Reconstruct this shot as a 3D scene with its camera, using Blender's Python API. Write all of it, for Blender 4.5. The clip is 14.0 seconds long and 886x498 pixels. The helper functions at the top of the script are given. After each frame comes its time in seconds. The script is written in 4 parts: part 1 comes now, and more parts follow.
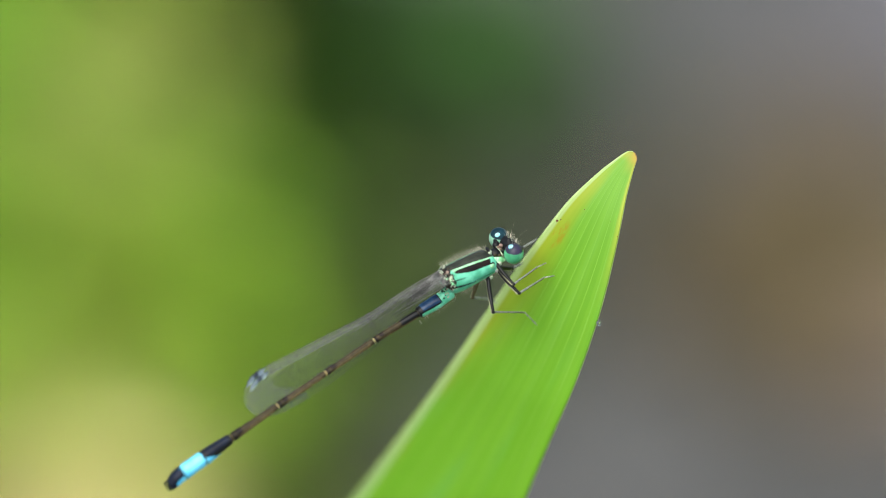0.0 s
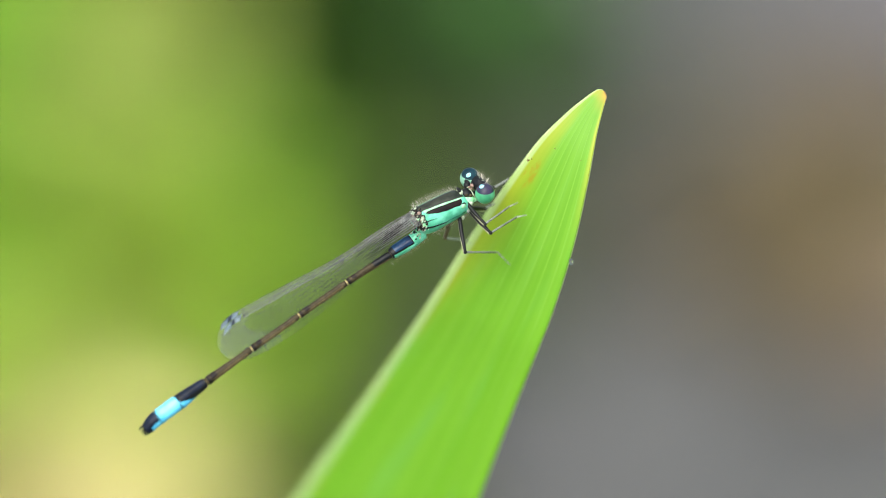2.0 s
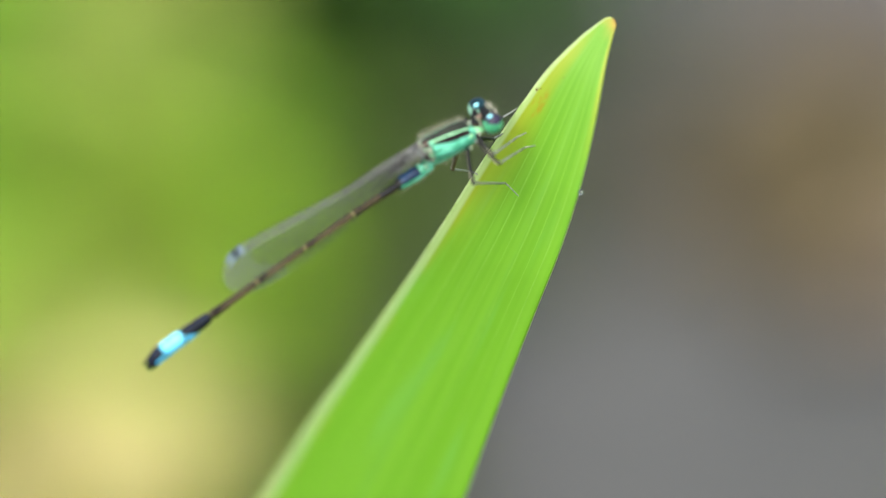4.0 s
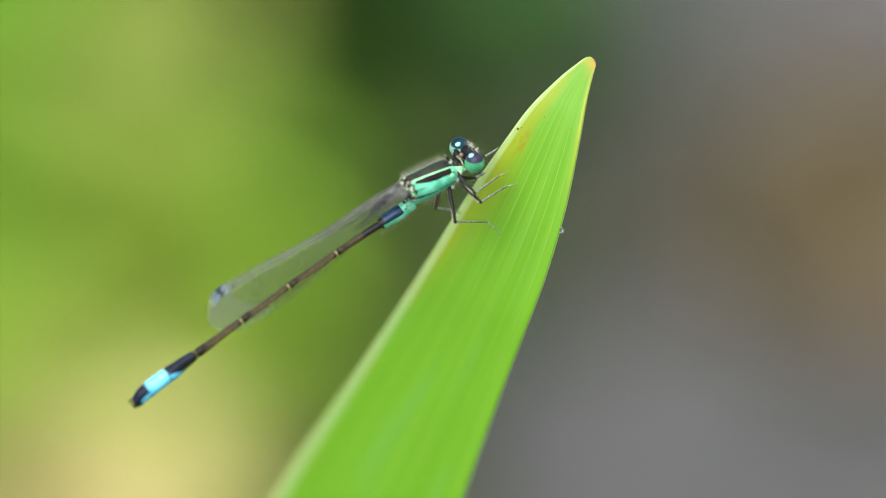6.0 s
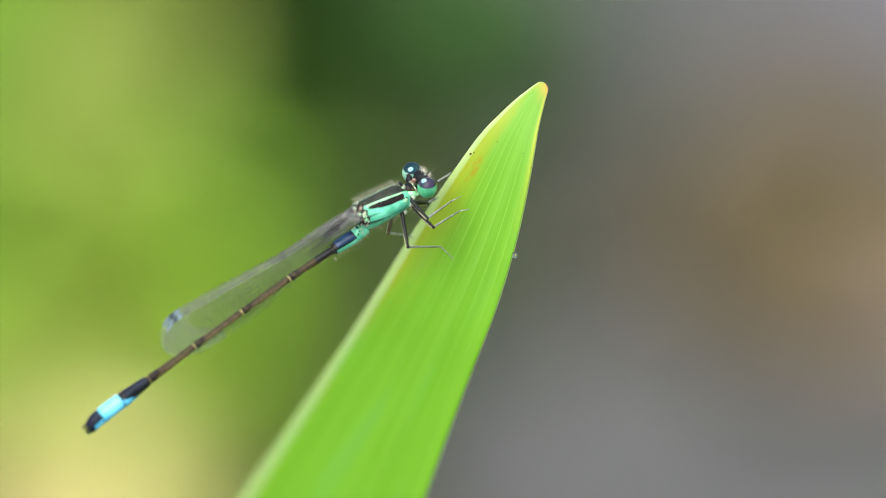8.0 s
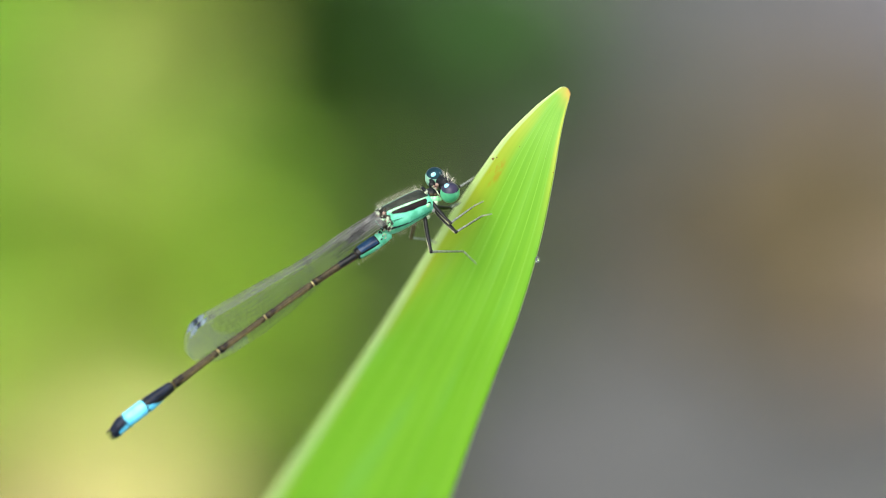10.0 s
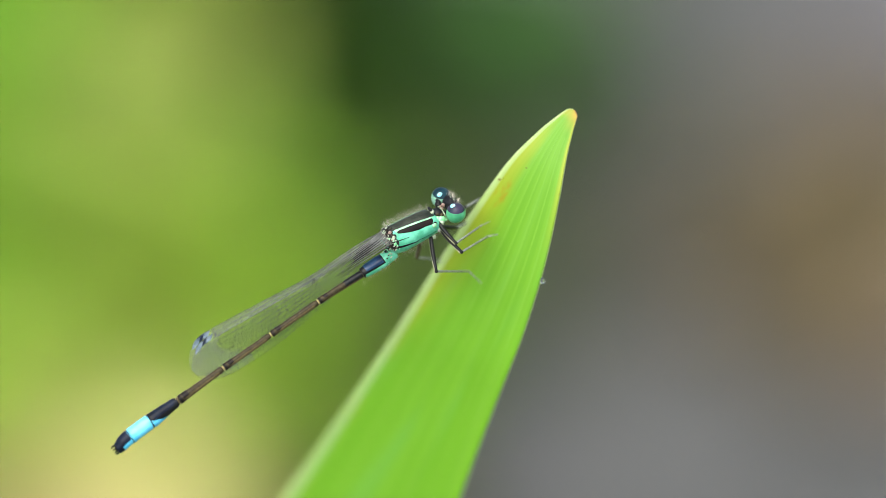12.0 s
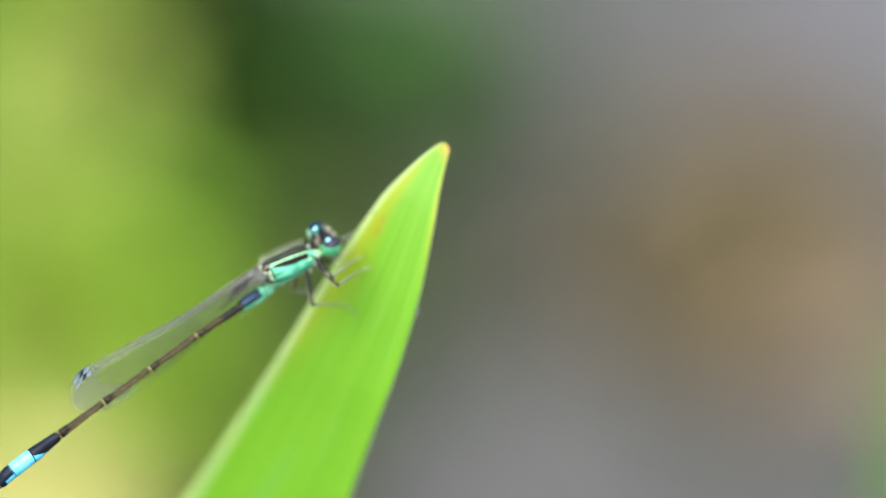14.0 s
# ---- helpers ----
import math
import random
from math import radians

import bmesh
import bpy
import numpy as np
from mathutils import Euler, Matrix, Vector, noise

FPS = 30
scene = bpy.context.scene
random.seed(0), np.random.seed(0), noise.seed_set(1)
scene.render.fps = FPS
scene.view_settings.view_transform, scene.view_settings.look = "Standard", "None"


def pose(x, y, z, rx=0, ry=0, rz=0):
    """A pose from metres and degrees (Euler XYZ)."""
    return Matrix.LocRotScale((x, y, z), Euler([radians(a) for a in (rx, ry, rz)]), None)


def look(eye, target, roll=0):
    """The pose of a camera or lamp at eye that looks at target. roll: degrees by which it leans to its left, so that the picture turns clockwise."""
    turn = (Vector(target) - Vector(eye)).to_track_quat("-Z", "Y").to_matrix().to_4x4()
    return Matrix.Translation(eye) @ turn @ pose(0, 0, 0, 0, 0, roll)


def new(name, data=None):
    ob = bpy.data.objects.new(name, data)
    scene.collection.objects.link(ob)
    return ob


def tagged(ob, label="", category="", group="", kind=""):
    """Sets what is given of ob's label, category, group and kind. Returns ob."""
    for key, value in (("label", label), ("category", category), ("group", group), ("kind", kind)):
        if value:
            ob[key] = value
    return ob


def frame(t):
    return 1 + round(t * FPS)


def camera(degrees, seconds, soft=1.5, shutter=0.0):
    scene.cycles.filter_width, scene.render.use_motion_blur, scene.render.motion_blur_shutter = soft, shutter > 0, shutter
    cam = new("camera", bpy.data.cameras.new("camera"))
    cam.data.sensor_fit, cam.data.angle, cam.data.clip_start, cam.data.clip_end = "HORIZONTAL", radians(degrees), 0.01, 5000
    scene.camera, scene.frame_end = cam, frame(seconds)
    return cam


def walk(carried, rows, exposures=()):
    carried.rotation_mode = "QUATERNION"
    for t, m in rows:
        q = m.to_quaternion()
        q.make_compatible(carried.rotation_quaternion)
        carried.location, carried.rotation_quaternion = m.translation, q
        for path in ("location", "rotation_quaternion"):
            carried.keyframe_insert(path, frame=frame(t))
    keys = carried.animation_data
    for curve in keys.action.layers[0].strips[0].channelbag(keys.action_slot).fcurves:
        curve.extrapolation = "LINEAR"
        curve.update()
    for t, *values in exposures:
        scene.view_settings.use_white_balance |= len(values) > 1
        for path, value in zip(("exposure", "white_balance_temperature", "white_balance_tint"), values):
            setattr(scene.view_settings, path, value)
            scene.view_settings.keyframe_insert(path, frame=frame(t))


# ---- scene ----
cam = camera(9.5, 14.0, soft=0.8)
cam.data.dof.use_dof = True
cam.data.dof.focus_distance = 0.3850
cam.data.dof.aperture_fstop = 10.6
walk(cam, [
    (0, pose(-0.00616, -0.33199, 0.74412, 60.308, -0.795, 0.250)),
    (0.1, pose(-0.00603, -0.33189, 0.74339, 60.175, -0.790, 0.213)),
    (0.2, pose(-0.00572, -0.33173, 0.74277, 60.074, -0.785, 0.116)),
    (0.3, pose(-0.00522, -0.33143, 0.74238, 60.050, -0.779, -0.042)),
    (0.4, pose(-0.00472, -0.33108, 0.74210, 60.059, -0.774, -0.200)),
    (0.5, pose(-0.00445, -0.33087, 0.74155, 59.983, -0.769, -0.282)),
    (0.6, pose(-0.00369, -0.33132, 0.74111, 59.863, -0.631, -0.333)),
    (0.7, pose(-0.00293, -0.33155, 0.74104, 59.860, -0.493, -0.382)),
    (0.8, pose(-0.00276, -0.33171, 0.74109, 59.898, -0.356, -0.247)),
    (0.9, pose(-0.00261, -0.33184, 0.74118, 59.946, -0.218, -0.105)),
    (1, pose(-0.00195, -0.33200, 0.74124, 59.985, -0.080, -0.124)),
    (1.1, pose(-0.00124, -0.33230, 0.74146, 59.980, -0.064, -0.199)),
    (1.2, pose(-0.00077, -0.33260, 0.74168, 59.973, -0.048, -0.202)),
    (1.3, pose(-0.00054, -0.33281, 0.74207, 60.019, -0.032, -0.124)),
    (1.4, pose(-0.00028, -0.33304, 0.74241, 60.049, -0.016, -0.058)),
    (1.5, pose(0.00000, -0.33342, 0.74250, 60.000, -0.000, 0.000)),
    (1.6, pose(-0.00008, -0.33353, 0.74250, 59.989, 0.048, -0.018)),
    (1.7, pose(-0.00035, -0.33361, 0.74256, 59.996, 0.095, 0.024)),
    (1.8, pose(-0.00076, -0.33367, 0.74265, 60.014, 0.143, 0.110)),
    (1.9, pose(-0.00107, -0.33377, 0.74267, 60.010, 0.190, 0.165)),
    (2, pose(-0.00119, -0.33388, 0.74268, 60.003, 0.238, 0.159)),
    (2.1, pose(-0.00172, -0.33350, 0.74231, 59.969, 0.119, 0.264)),
    (2.2, pose(-0.00223, -0.33309, 0.74199, 59.952, -0.001, 0.362)),
    (2.3, pose(-0.00266, -0.33268, 0.74165, 59.929, -0.120, 0.437)),
    (2.4, pose(-0.00287, -0.33232, 0.74124, 59.886, -0.240, 0.443)),
    (2.5, pose(-0.00291, -0.33195, 0.74084, 59.845, -0.359, 0.394)),
    (2.6, pose(-0.00278, -0.33182, 0.74073, 59.852, -0.296, 0.333)),
    (2.7, pose(-0.00279, -0.33172, 0.74055, 59.837, -0.233, 0.315)),
    (2.8, pose(-0.00255, -0.33166, 0.74031, 59.802, -0.169, 0.217)),
    (2.9, pose(-0.00227, -0.33167, 0.73997, 59.734, -0.106, 0.107)),
    (3, pose(-0.00205, -0.33162, 0.73971, 59.694, -0.043, 0.018)),
    (3.1, pose(-0.00238, -0.33121, 0.73938, 59.634, -0.012, -0.031)),
    (3.2, pose(-0.00272, -0.33084, 0.73899, 59.554, 0.018, -0.075)),
    (5.3, pose(-0.00057, -0.32972, 0.73763, 59.882, 1.080, 0.320)),
    (5.4, pose(-0.00051, -0.33076, 0.73834, 59.939, 0.976, 0.362)),
    (5.5, pose(-0.00025, -0.33170, 0.73921, 60.046, 0.872, 0.344)),
    (5.6, pose(0.00026, -0.33194, 0.73948, 60.101, 0.865, 0.274)),
    (5.7, pose(0.00064, -0.33225, 0.73964, 60.125, 0.859, 0.248)),
    (5.8, pose(0.00099, -0.33259, 0.73975, 60.126, 0.852, 0.228)),
    (5.9, pose(0.00133, -0.33295, 0.73981, 60.117, 0.846, 0.214)),
    (6, pose(0.00169, -0.33344, 0.73965, 60.034, 0.839, 0.189)),
    (6.1, pose(0.00159, -0.33370, 0.73951, 59.959, 0.852, 0.125)),
    (6.2, pose(0.00132, -0.33378, 0.73970, 59.989, 0.865, 0.119)),
    (6.3, pose(0.00097, -0.33380, 0.73999, 60.046, 0.879, 0.138)),
    (6.4, pose(0.00087, -0.33382, 0.74026, 60.104, 0.892, 0.076)),
    (6.5, pose(0.00083, -0.33399, 0.74029, 60.082, 0.905, -0.005)),
    (6.6, pose(0.00093, -0.33413, 0.74023, 60.063, 0.929, 0.002)),
    (6.7, pose(0.00123, -0.33419, 0.74031, 60.090, 0.952, -0.054)),
    (6.8, pose(0.00151, -0.33432, 0.74027, 60.079, 0.976, -0.104)),
    (6.9, pose(0.00177, -0.33438, 0.74035, 60.105, 0.999, -0.147)),
    (7, pose(0.00191, -0.33442, 0.74047, 60.143, 1.023, -0.152)),
    (7.1, pose(0.00186, -0.33438, 0.74062, 60.162, 0.989, -0.137)),
    (7.2, pose(0.00182, -0.33434, 0.74078, 60.187, 0.955, -0.125)),
    (7.3, pose(0.00190, -0.33435, 0.74084, 60.179, 0.921, -0.150)),
    (7.4, pose(0.00214, -0.33435, 0.74091, 60.177, 0.887, -0.225)),
    (7.5, pose(0.00226, -0.33434, 0.74102, 60.184, 0.853, -0.262)),
    (7.6, pose(0.00204, -0.33415, 0.74094, 60.215, 0.816, -0.271)),
    (7.7, pose(0.00181, -0.33398, 0.74083, 60.235, 0.779, -0.281)),
    (7.8, pose(0.00163, -0.33384, 0.74067, 60.238, 0.741, -0.302)),
    (7.9, pose(0.00150, -0.33368, 0.74054, 60.252, 0.704, -0.342)),
    (8, pose(0.00131, -0.33359, 0.74028, 60.226, 0.667, -0.363)),
    (8.1, pose(0.00132, -0.33300, 0.73975, 60.140, 0.669, -0.365)),
    (8.2, pose(0.00136, -0.33236, 0.73932, 60.083, 0.670, -0.378)),
    (10.3, pose(0.00115, -0.33491, 0.74106, 60.238, 1.012, -0.214)),
    (10.4, pose(0.00116, -0.33517, 0.74075, 60.194, 1.053, -0.219)),
    (10.5, pose(0.00114, -0.33527, 0.74071, 60.236, 1.094, -0.213)),
    (10.6, pose(0.00093, -0.33538, 0.74133, 60.286, 1.124, -0.134)),
    (10.7, pose(0.00074, -0.33543, 0.74204, 60.366, 1.154, -0.059)),
    (10.8, pose(0.00080, -0.33560, 0.74255, 60.386, 1.183, -0.065)),
    (10.9, pose(0.00107, -0.33587, 0.74288, 60.345, 1.213, -0.139)),
    (11, pose(0.00137, -0.33607, 0.74332, 60.343, 1.243, -0.220)),
    (11.1, pose(0.00178, -0.33615, 0.74351, 60.390, 1.257, -0.205)),
    (11.2, pose(0.00208, -0.33632, 0.74354, 60.389, 1.271, -0.160)),
    (11.3, pose(0.00255, -0.33647, 0.74362, 60.403, 1.286, -0.165)),
    (11.4, pose(0.00292, -0.33663, 0.74368, 60.407, 1.300, -0.139)),
    (11.5, pose(0.00320, -0.33680, 0.74371, 60.406, 1.314, -0.087)),
    (11.6, pose(0.00315, -0.33645, 0.74355, 60.375, 1.149, 0.027)),
    (11.7, pose(0.00305, -0.33608, 0.74343, 60.355, 0.984, 0.155)),
    (11.8, pose(0.00299, -0.33567, 0.74337, 60.356, 0.818, 0.271)),
    (11.9, pose(0.00319, -0.33534, 0.74315, 60.307, 0.653, 0.306)),
    (12, pose(0.00318, -0.33502, 0.74294, 60.260, 0.488, 0.406)),
    (12.1, pose(0.00229, -0.33466, 0.74219, 60.265, 0.453, 0.371)),
    (12.2, pose(0.00117, -0.33437, 0.74134, 60.238, 0.418, 0.408)),
    (12.3, pose(-0.00015, -0.33414, 0.74037, 60.172, 0.383, 0.505)),
    (12.4, pose(-0.00109, -0.33391, 0.73940, 60.107, 0.348, 0.485)),
    (12.5, pose(-0.00154, -0.33349, 0.73875, 60.146, 0.313, 0.314)),
    (12.6, pose(-0.00120, -0.33419, 0.73955, 60.210, 0.324, 0.235)),
    (12.7, pose(-0.00082, -0.33485, 0.74043, 60.300, 0.335, 0.146)),
    (12.8, pose(-0.00054, -0.33563, 0.74110, 60.324, 0.346, 0.086)),
    (12.9, pose(-0.00021, -0.33641, 0.74176, 60.343, 0.357, 0.008)),
    (13, pose(-0.00001, -0.33722, 0.74238, 60.349, 0.368, -0.026)),
    (13.1, pose(0.00027, -0.33745, 0.74301, 60.336, 0.388, -0.027)),
    (13.2, pose(0.00067, -0.33753, 0.74389, 60.403, 0.408, -0.065)),
    (13.3, pose(0.00121, -0.33776, 0.74452, 60.389, 0.429, -0.146)),
    (13.4, pose(0.00198, -0.33804, 0.74505, 60.347, 0.449, -0.302)),
    (13.5, pose(0.00279, -0.33823, 0.74574, 60.354, 0.469, -0.466)),
    (13.6, pose(0.00342, -0.33843, 0.74610, 60.403, 0.478, -0.628)),
    (13.7, pose(0.00398, -0.33862, 0.74646, 60.453, 0.486, -0.768)),
    (13.8, pose(0.00456, -0.33886, 0.74675, 60.480, 0.495, -0.914)),
    (13.9, pose(0.00493, -0.33916, 0.74692, 60.469, 0.503, -0.998)),
    (14, pose(0.00471, -0.33954, 0.74695, 60.416, 0.512, -0.898)),
], exposures=[(0.0, 0.55), (0.4, 0.84), (1.0, 0.9), (2.0, 0.87), (3.2, 0.86), (5.4, 0.68), (6.5, 0.72), (8.0, 0.84), (10.5, 0.84), (11.0, 0.81), (11.5, 0.75), (12.5, 0.8), (13.2, 0.8), (14.0, 1.0)])

# ---- light ----
world = bpy.data.worlds.new("sky")
scene.world = world
world.use_nodes = True
wn = world.node_tree.nodes
sky = wn.new("ShaderNodeTexSky")
sky.sky_type = 'NISHITA'
sky.sun_disc = False
sky.sun_elevation = radians(58)
sky.sun_rotation = radians(205)
sky.air_density, sky.dust_density = 1.0, 3.0
wn["Background"].inputs["Strength"].default_value = 0.13
world.node_tree.links.new(sky.outputs["Color"], wn["Background"].inputs["Color"])
sun = new("sun", bpy.data.lights.new("sun", 'SUN'))
sun.data.energy, sun.data.angle, sun.data.color = 2.9, radians(70), (1.0, 0.96, 0.86)
sun.matrix_world = look((-0.22, -0.47, 0.86), (0, 0, 0))

MM = 0.001


# ---- materials ----
class Nodes:
    """A principled material with a few short hands for its node tree."""

    def __init__(self, name, rough=0.5, metal=0.0, coat=0.0, spec=0.5):
        self.m = bpy.data.materials.new(name)
        self.m.use_nodes = True
        self.t = self.m.node_tree
        self.p = self.t.nodes["Principled BSDF"]
        self.out = self.t.nodes["Material Output"]
        self.p.inputs["Roughness"].default_value = rough
        self.p.inputs["Metallic"].default_value = metal
        self.p.inputs["Coat Weight"].default_value = coat
        self.p.inputs["Specular IOR Level"].default_value = spec
        self.tc = self.t.nodes.new("ShaderNodeTexCoord")

    def link(self, a, b):
        self.t.links.new(a, b)

    def value(self, v):
        n = self.t.nodes.new("ShaderNodeValue")
        n.outputs[0].default_value = v
        return n.outputs[0]

    def rgb(self, c):
        n = self.t.nodes.new("ShaderNodeRGB")
        n.outputs[0].default_value = (*c, 1)
        return n.outputs[0]

    def stretch(self, source, sx, sy, sz):
        n = self.t.nodes.new("ShaderNodeMapping")
        n.inputs["Scale"].default_value = (sx, sy, sz)
        self.link(source, n.inputs["Vector"])
        return n.outputs[0]

    def noise(self, scale, detail=3.0, source=None, rough=0.55):
        n = self.t.nodes.new("ShaderNodeTexNoise")
        n.inputs["Scale"].default_value = scale
        n.inputs["Detail"].default_value = detail
        n.inputs["Roughness"].default_value = rough
        self.link(source or self.tc.outputs["Object"], n.inputs["Vector"])
        return n.outputs["Fac"]

    def ramp(self, fac, a, b):
        """0 below a, 1 above b, smooth between."""
        n = self.t.nodes.new("ShaderNodeMapRange")
        n.interpolation_type = 'SMOOTHSTEP'
        n.inputs["From Min"].default_value, n.inputs["From Max"].default_value = a, b
        if a > b:
            n.inputs["From Min"].default_value, n.inputs["From Max"].default_value = b, a
            n.inputs["To Min"].default_value, n.inputs["To Max"].default_value = 1, 0
        self.link(fac, n.inputs["Value"])
        return n.outputs["Result"]

    def math(self, op, a, b=0.0):
        n = self.t.nodes.new("ShaderNodeMath")
        n.operation = op
        for k, v in enumerate((a, b)):
            if isinstance(v, (int, float)):
                n.inputs[k].default_value = v
            else:
                self.link(v, n.inputs[k])
        return n.outputs[0]

    def mix(self, fac, a, b):
        n = self.t.nodes.new("ShaderNodeMix")
        n.data_type = 'RGBA'
        for socket, v in ((n.inputs[0], fac), (n.inputs[6], a), (n.inputs[7], b)):
            if isinstance(v, (int, float)):
                socket.default_value = v
            elif isinstance(v, tuple):
                socket.default_value = (*v, 1)
            else:
                self.link(v, socket)
        return n.outputs[2]

    def colour(self, c):
        self.link(c, self.p.inputs["Base Color"])
        return self

    def bump(self, height, strength, distance):
        n = self.t.nodes.new("ShaderNodeBump")
        n.inputs["Strength"].default_value, n.inputs["Distance"].default_value = strength, distance
        self.link(height, n.inputs["Height"])
        self.link(n.outputs[0], self.p.inputs["Normal"])
        return self

    def translucent(self, colour, amount):
        """Let part of the light through a thin leaf or wing."""
        tr = self.t.nodes.new("ShaderNodeBsdfTranslucent")
        if isinstance(colour, tuple):
            tr.inputs["Color"].default_value = (*colour, 1)
        else:
            self.link(colour, tr.inputs["Color"])
        mx = self.t.nodes.new("ShaderNodeMixShader")
        mx.inputs[0].default_value = amount
        self.link(self.p.outputs[0], mx.inputs[1])
        self.link(tr.outputs[0], mx.inputs[2])
        self.link(mx.outputs[0], self.out.inputs["Surface"])
        return self


def cuticle(name, c1, c2, rough=0.38, scale=2500, metal=0.0, coat=0.15, bump=0.25, spec=0.5):
    """Insect cuticle: two tones in fine mottling, grainy relief, a thin gloss."""
    n = Nodes(name, rough, metal, coat, spec)
    n.p.inputs["Coat Roughness"].default_value = 0.3
    n.colour(n.mix(n.ramp(n.noise(scale), 0.35, 0.68), c1, c2))
    n.bump(n.noise(scale * 5, 2), bump, 0.00002)
    return n.m


def foliage(name, c1, c2, scale=60, rough=0.45, trans=0.3, jitter=0.35):
    """A far leaf: two greens, a shade of its own for each leaf, some light let through."""
    n = Nodes(name, rough, spec=0.22)
    info = n.t.nodes.new("ShaderNodeObjectInfo")
    base = n.mix(n.ramp(n.noise(scale), 0.3, 0.7), c1, c2)
    hsv = n.t.nodes.new("ShaderNodeHueSaturation")
    n.link(n.math('ADD', n.math('MULTIPLY', info.outputs["Random"], jitter), 1 - jitter / 2), hsv.inputs["Value"])
    n.link(base, hsv.inputs["Color"])
    n.colour(hsv.outputs[0])
    n.bump(n.noise(scale * 8), 0.3, 0.0006)
    if trans:
        n.translucent(hsv.outputs[0], trans)
    return n.m


def make_blade_material():
    """The sword leaf: u runs across, v along in cm from the tip."""
    n = Nodes("leaf_blade", 0.42, spec=0.35)
    uv = n.t.nodes.new("ShaderNodeUVMap")
    uv.uv_map = "along"
    sep = n.t.nodes.new("ShaderNodeSeparateXYZ")
    n.link(uv.outputs[0], sep.inputs[0])
    u, v = sep.outputs[0], sep.outputs[1]
    streak = n.noise(1.0, 1.5, n.stretch(uv.outputs[0], 13, 0.22, 1))
    fine = n.noise(1.0, 2, n.stretch(uv.outputs[0], 150, 1.5, 1))
    cloud = n.noise(1.0, 3, n.stretch(uv.outputs[0], 3, 1.2, 1))
    green = n.mix(n.ramp(streak, 0.36, 0.66), (0.196, 0.500, 0.024), (0.226, 0.542, 0.034))
    green = n.mix(n.math('MULTIPLY', n.ramp(fine, 0.45, 0.7), 0.03), green, (0.30, 0.60, 0.05))
    green = n.mix(n.math('MULTIPLY', n.ramp(cloud, 0.5, 0.75), 0.4), green, (0.225, 0.55, 0.045))
    # deeper green towards the tip
    green = n.mix(n.math('MULTIPLY', n.ramp(v, 2.6, 0.9), 0.75), green, n.mix(n.ramp(streak, 0.36, 0.66), (0.146, 0.380, 0.022), (0.172, 0.420, 0.029)))
    bloom = n.noise(1.0, 2, n.stretch(uv.outputs[0], 5, 0.5, 1))
    green = n.mix(n.math('MULTIPLY', n.ramp(bloom, 0.52, 0.72), 0.35), green, (0.20, 0.56, 0.13))
    # yellowing along one margin towards the tip
    near = n.ramp(n.math('ADD', u, n.math('MULTIPLY', n.math('SUBTRACT', cloud, 0.5), 0.25)), 0.42, 0.06)
    top = n.math('MULTIPLY', n.ramp(v, 2.3, 0.9), n.ramp(v, 0.0, 0.4))
    green = n.mix(n.math('MULTIPLY', n.math('MULTIPLY', near, top), 0.72), green, (0.40, 0.445, 0.028))
    rust = n.math('MULTIPLY', n.math('MULTIPLY', n.ramp(u, 0.13, 0.05), n.ramp(n.noise(1.0, 2, n.stretch(uv.outputs[0], 1, 0.9, 1)), 0.45, 0.65)), n.ramp(v, 0.9, 1.6))
    green = n.mix(n.math('MULTIPLY', rust, 0.55), green, (0.45, 0.42, 0.02))
    edge = n.ramp(u, 0.078, 0.036)
    green = n.mix(n.math('MULTIPLY', edge, 0.75), green, (0.49, 0.68, 0.29))
    edge2 = n.math('MULTIPLY', n.ramp(u, 0.88, 0.97), n.ramp(v, 1.2, 0.2))
    green = n.mix(n.math('MULTIPLY', edge2, 0.6), green, (0.58, 0.56, 0.06))
    # rusty specks and the scorched tip
    du, dv = n.math('SUBTRACT', u, 0.17), n.math('SUBTRACT', v, 0.77)
    far = n.math('ADD', n.math('POWER', n.math('MULTIPLY', du, 9), 2), n.math('POWER', n.math('MULTIPLY', dv, 7.0), 2))
    speck = n.ramp(n.noise(1.0, 3, n.stretch(uv.outputs[0], 12, 9, 1)), 0.42, 0.62)
    green = n.mix(n.math('MULTIPLY', n.math('MULTIPLY', n.ramp(far, 1.0, 0.2), speck), 0.55), green, (0.40, 0.22, 0.008))
    green = n.mix(n.math('MULTIPLY', n.math('ADD', n.math('MULTIPLY', n.ramp(v, 0.20, 0.03), n.ramp(u, 0.25, 0.9)), n.ramp(v, 0.10, 0.02)), 0.5), green, (0.54, 0.40, 0.06))
    n.colour(green)
    n.bump(n.math('ADD', n.math('MULTIPLY', streak, 0.6), n.math('MULTIPLY', fine, 0.35)), 0.10, 0.00005)
    n.translucent(green, 0.32)
    return n.m


def make_rib_material():
    n = Nodes("leaf_rib", 0.45, spec=0.3)
    uv = n.t.nodes.new("ShaderNodeUVMap")
    uv.uv_map = "along"
    sep = n.t.nodes.new("ShaderNodeSeparateXYZ")
    n.link(uv.outputs[0], sep.inputs[0])
    base = n.mix(n.ramp(n.noise(400), 0.35, 0.65), (0.206, 0.508, 0.034), (0.238, 0.548, 0.048))
    base = n.mix(n.math('MULTIPLY', n.ramp(sep.outputs[1], 2.6, 0.9), 0.7), base, (0.212, 0.468, 0.055))
    n.colour(base)
    n.translucent(base, 0.32)
    return n.m


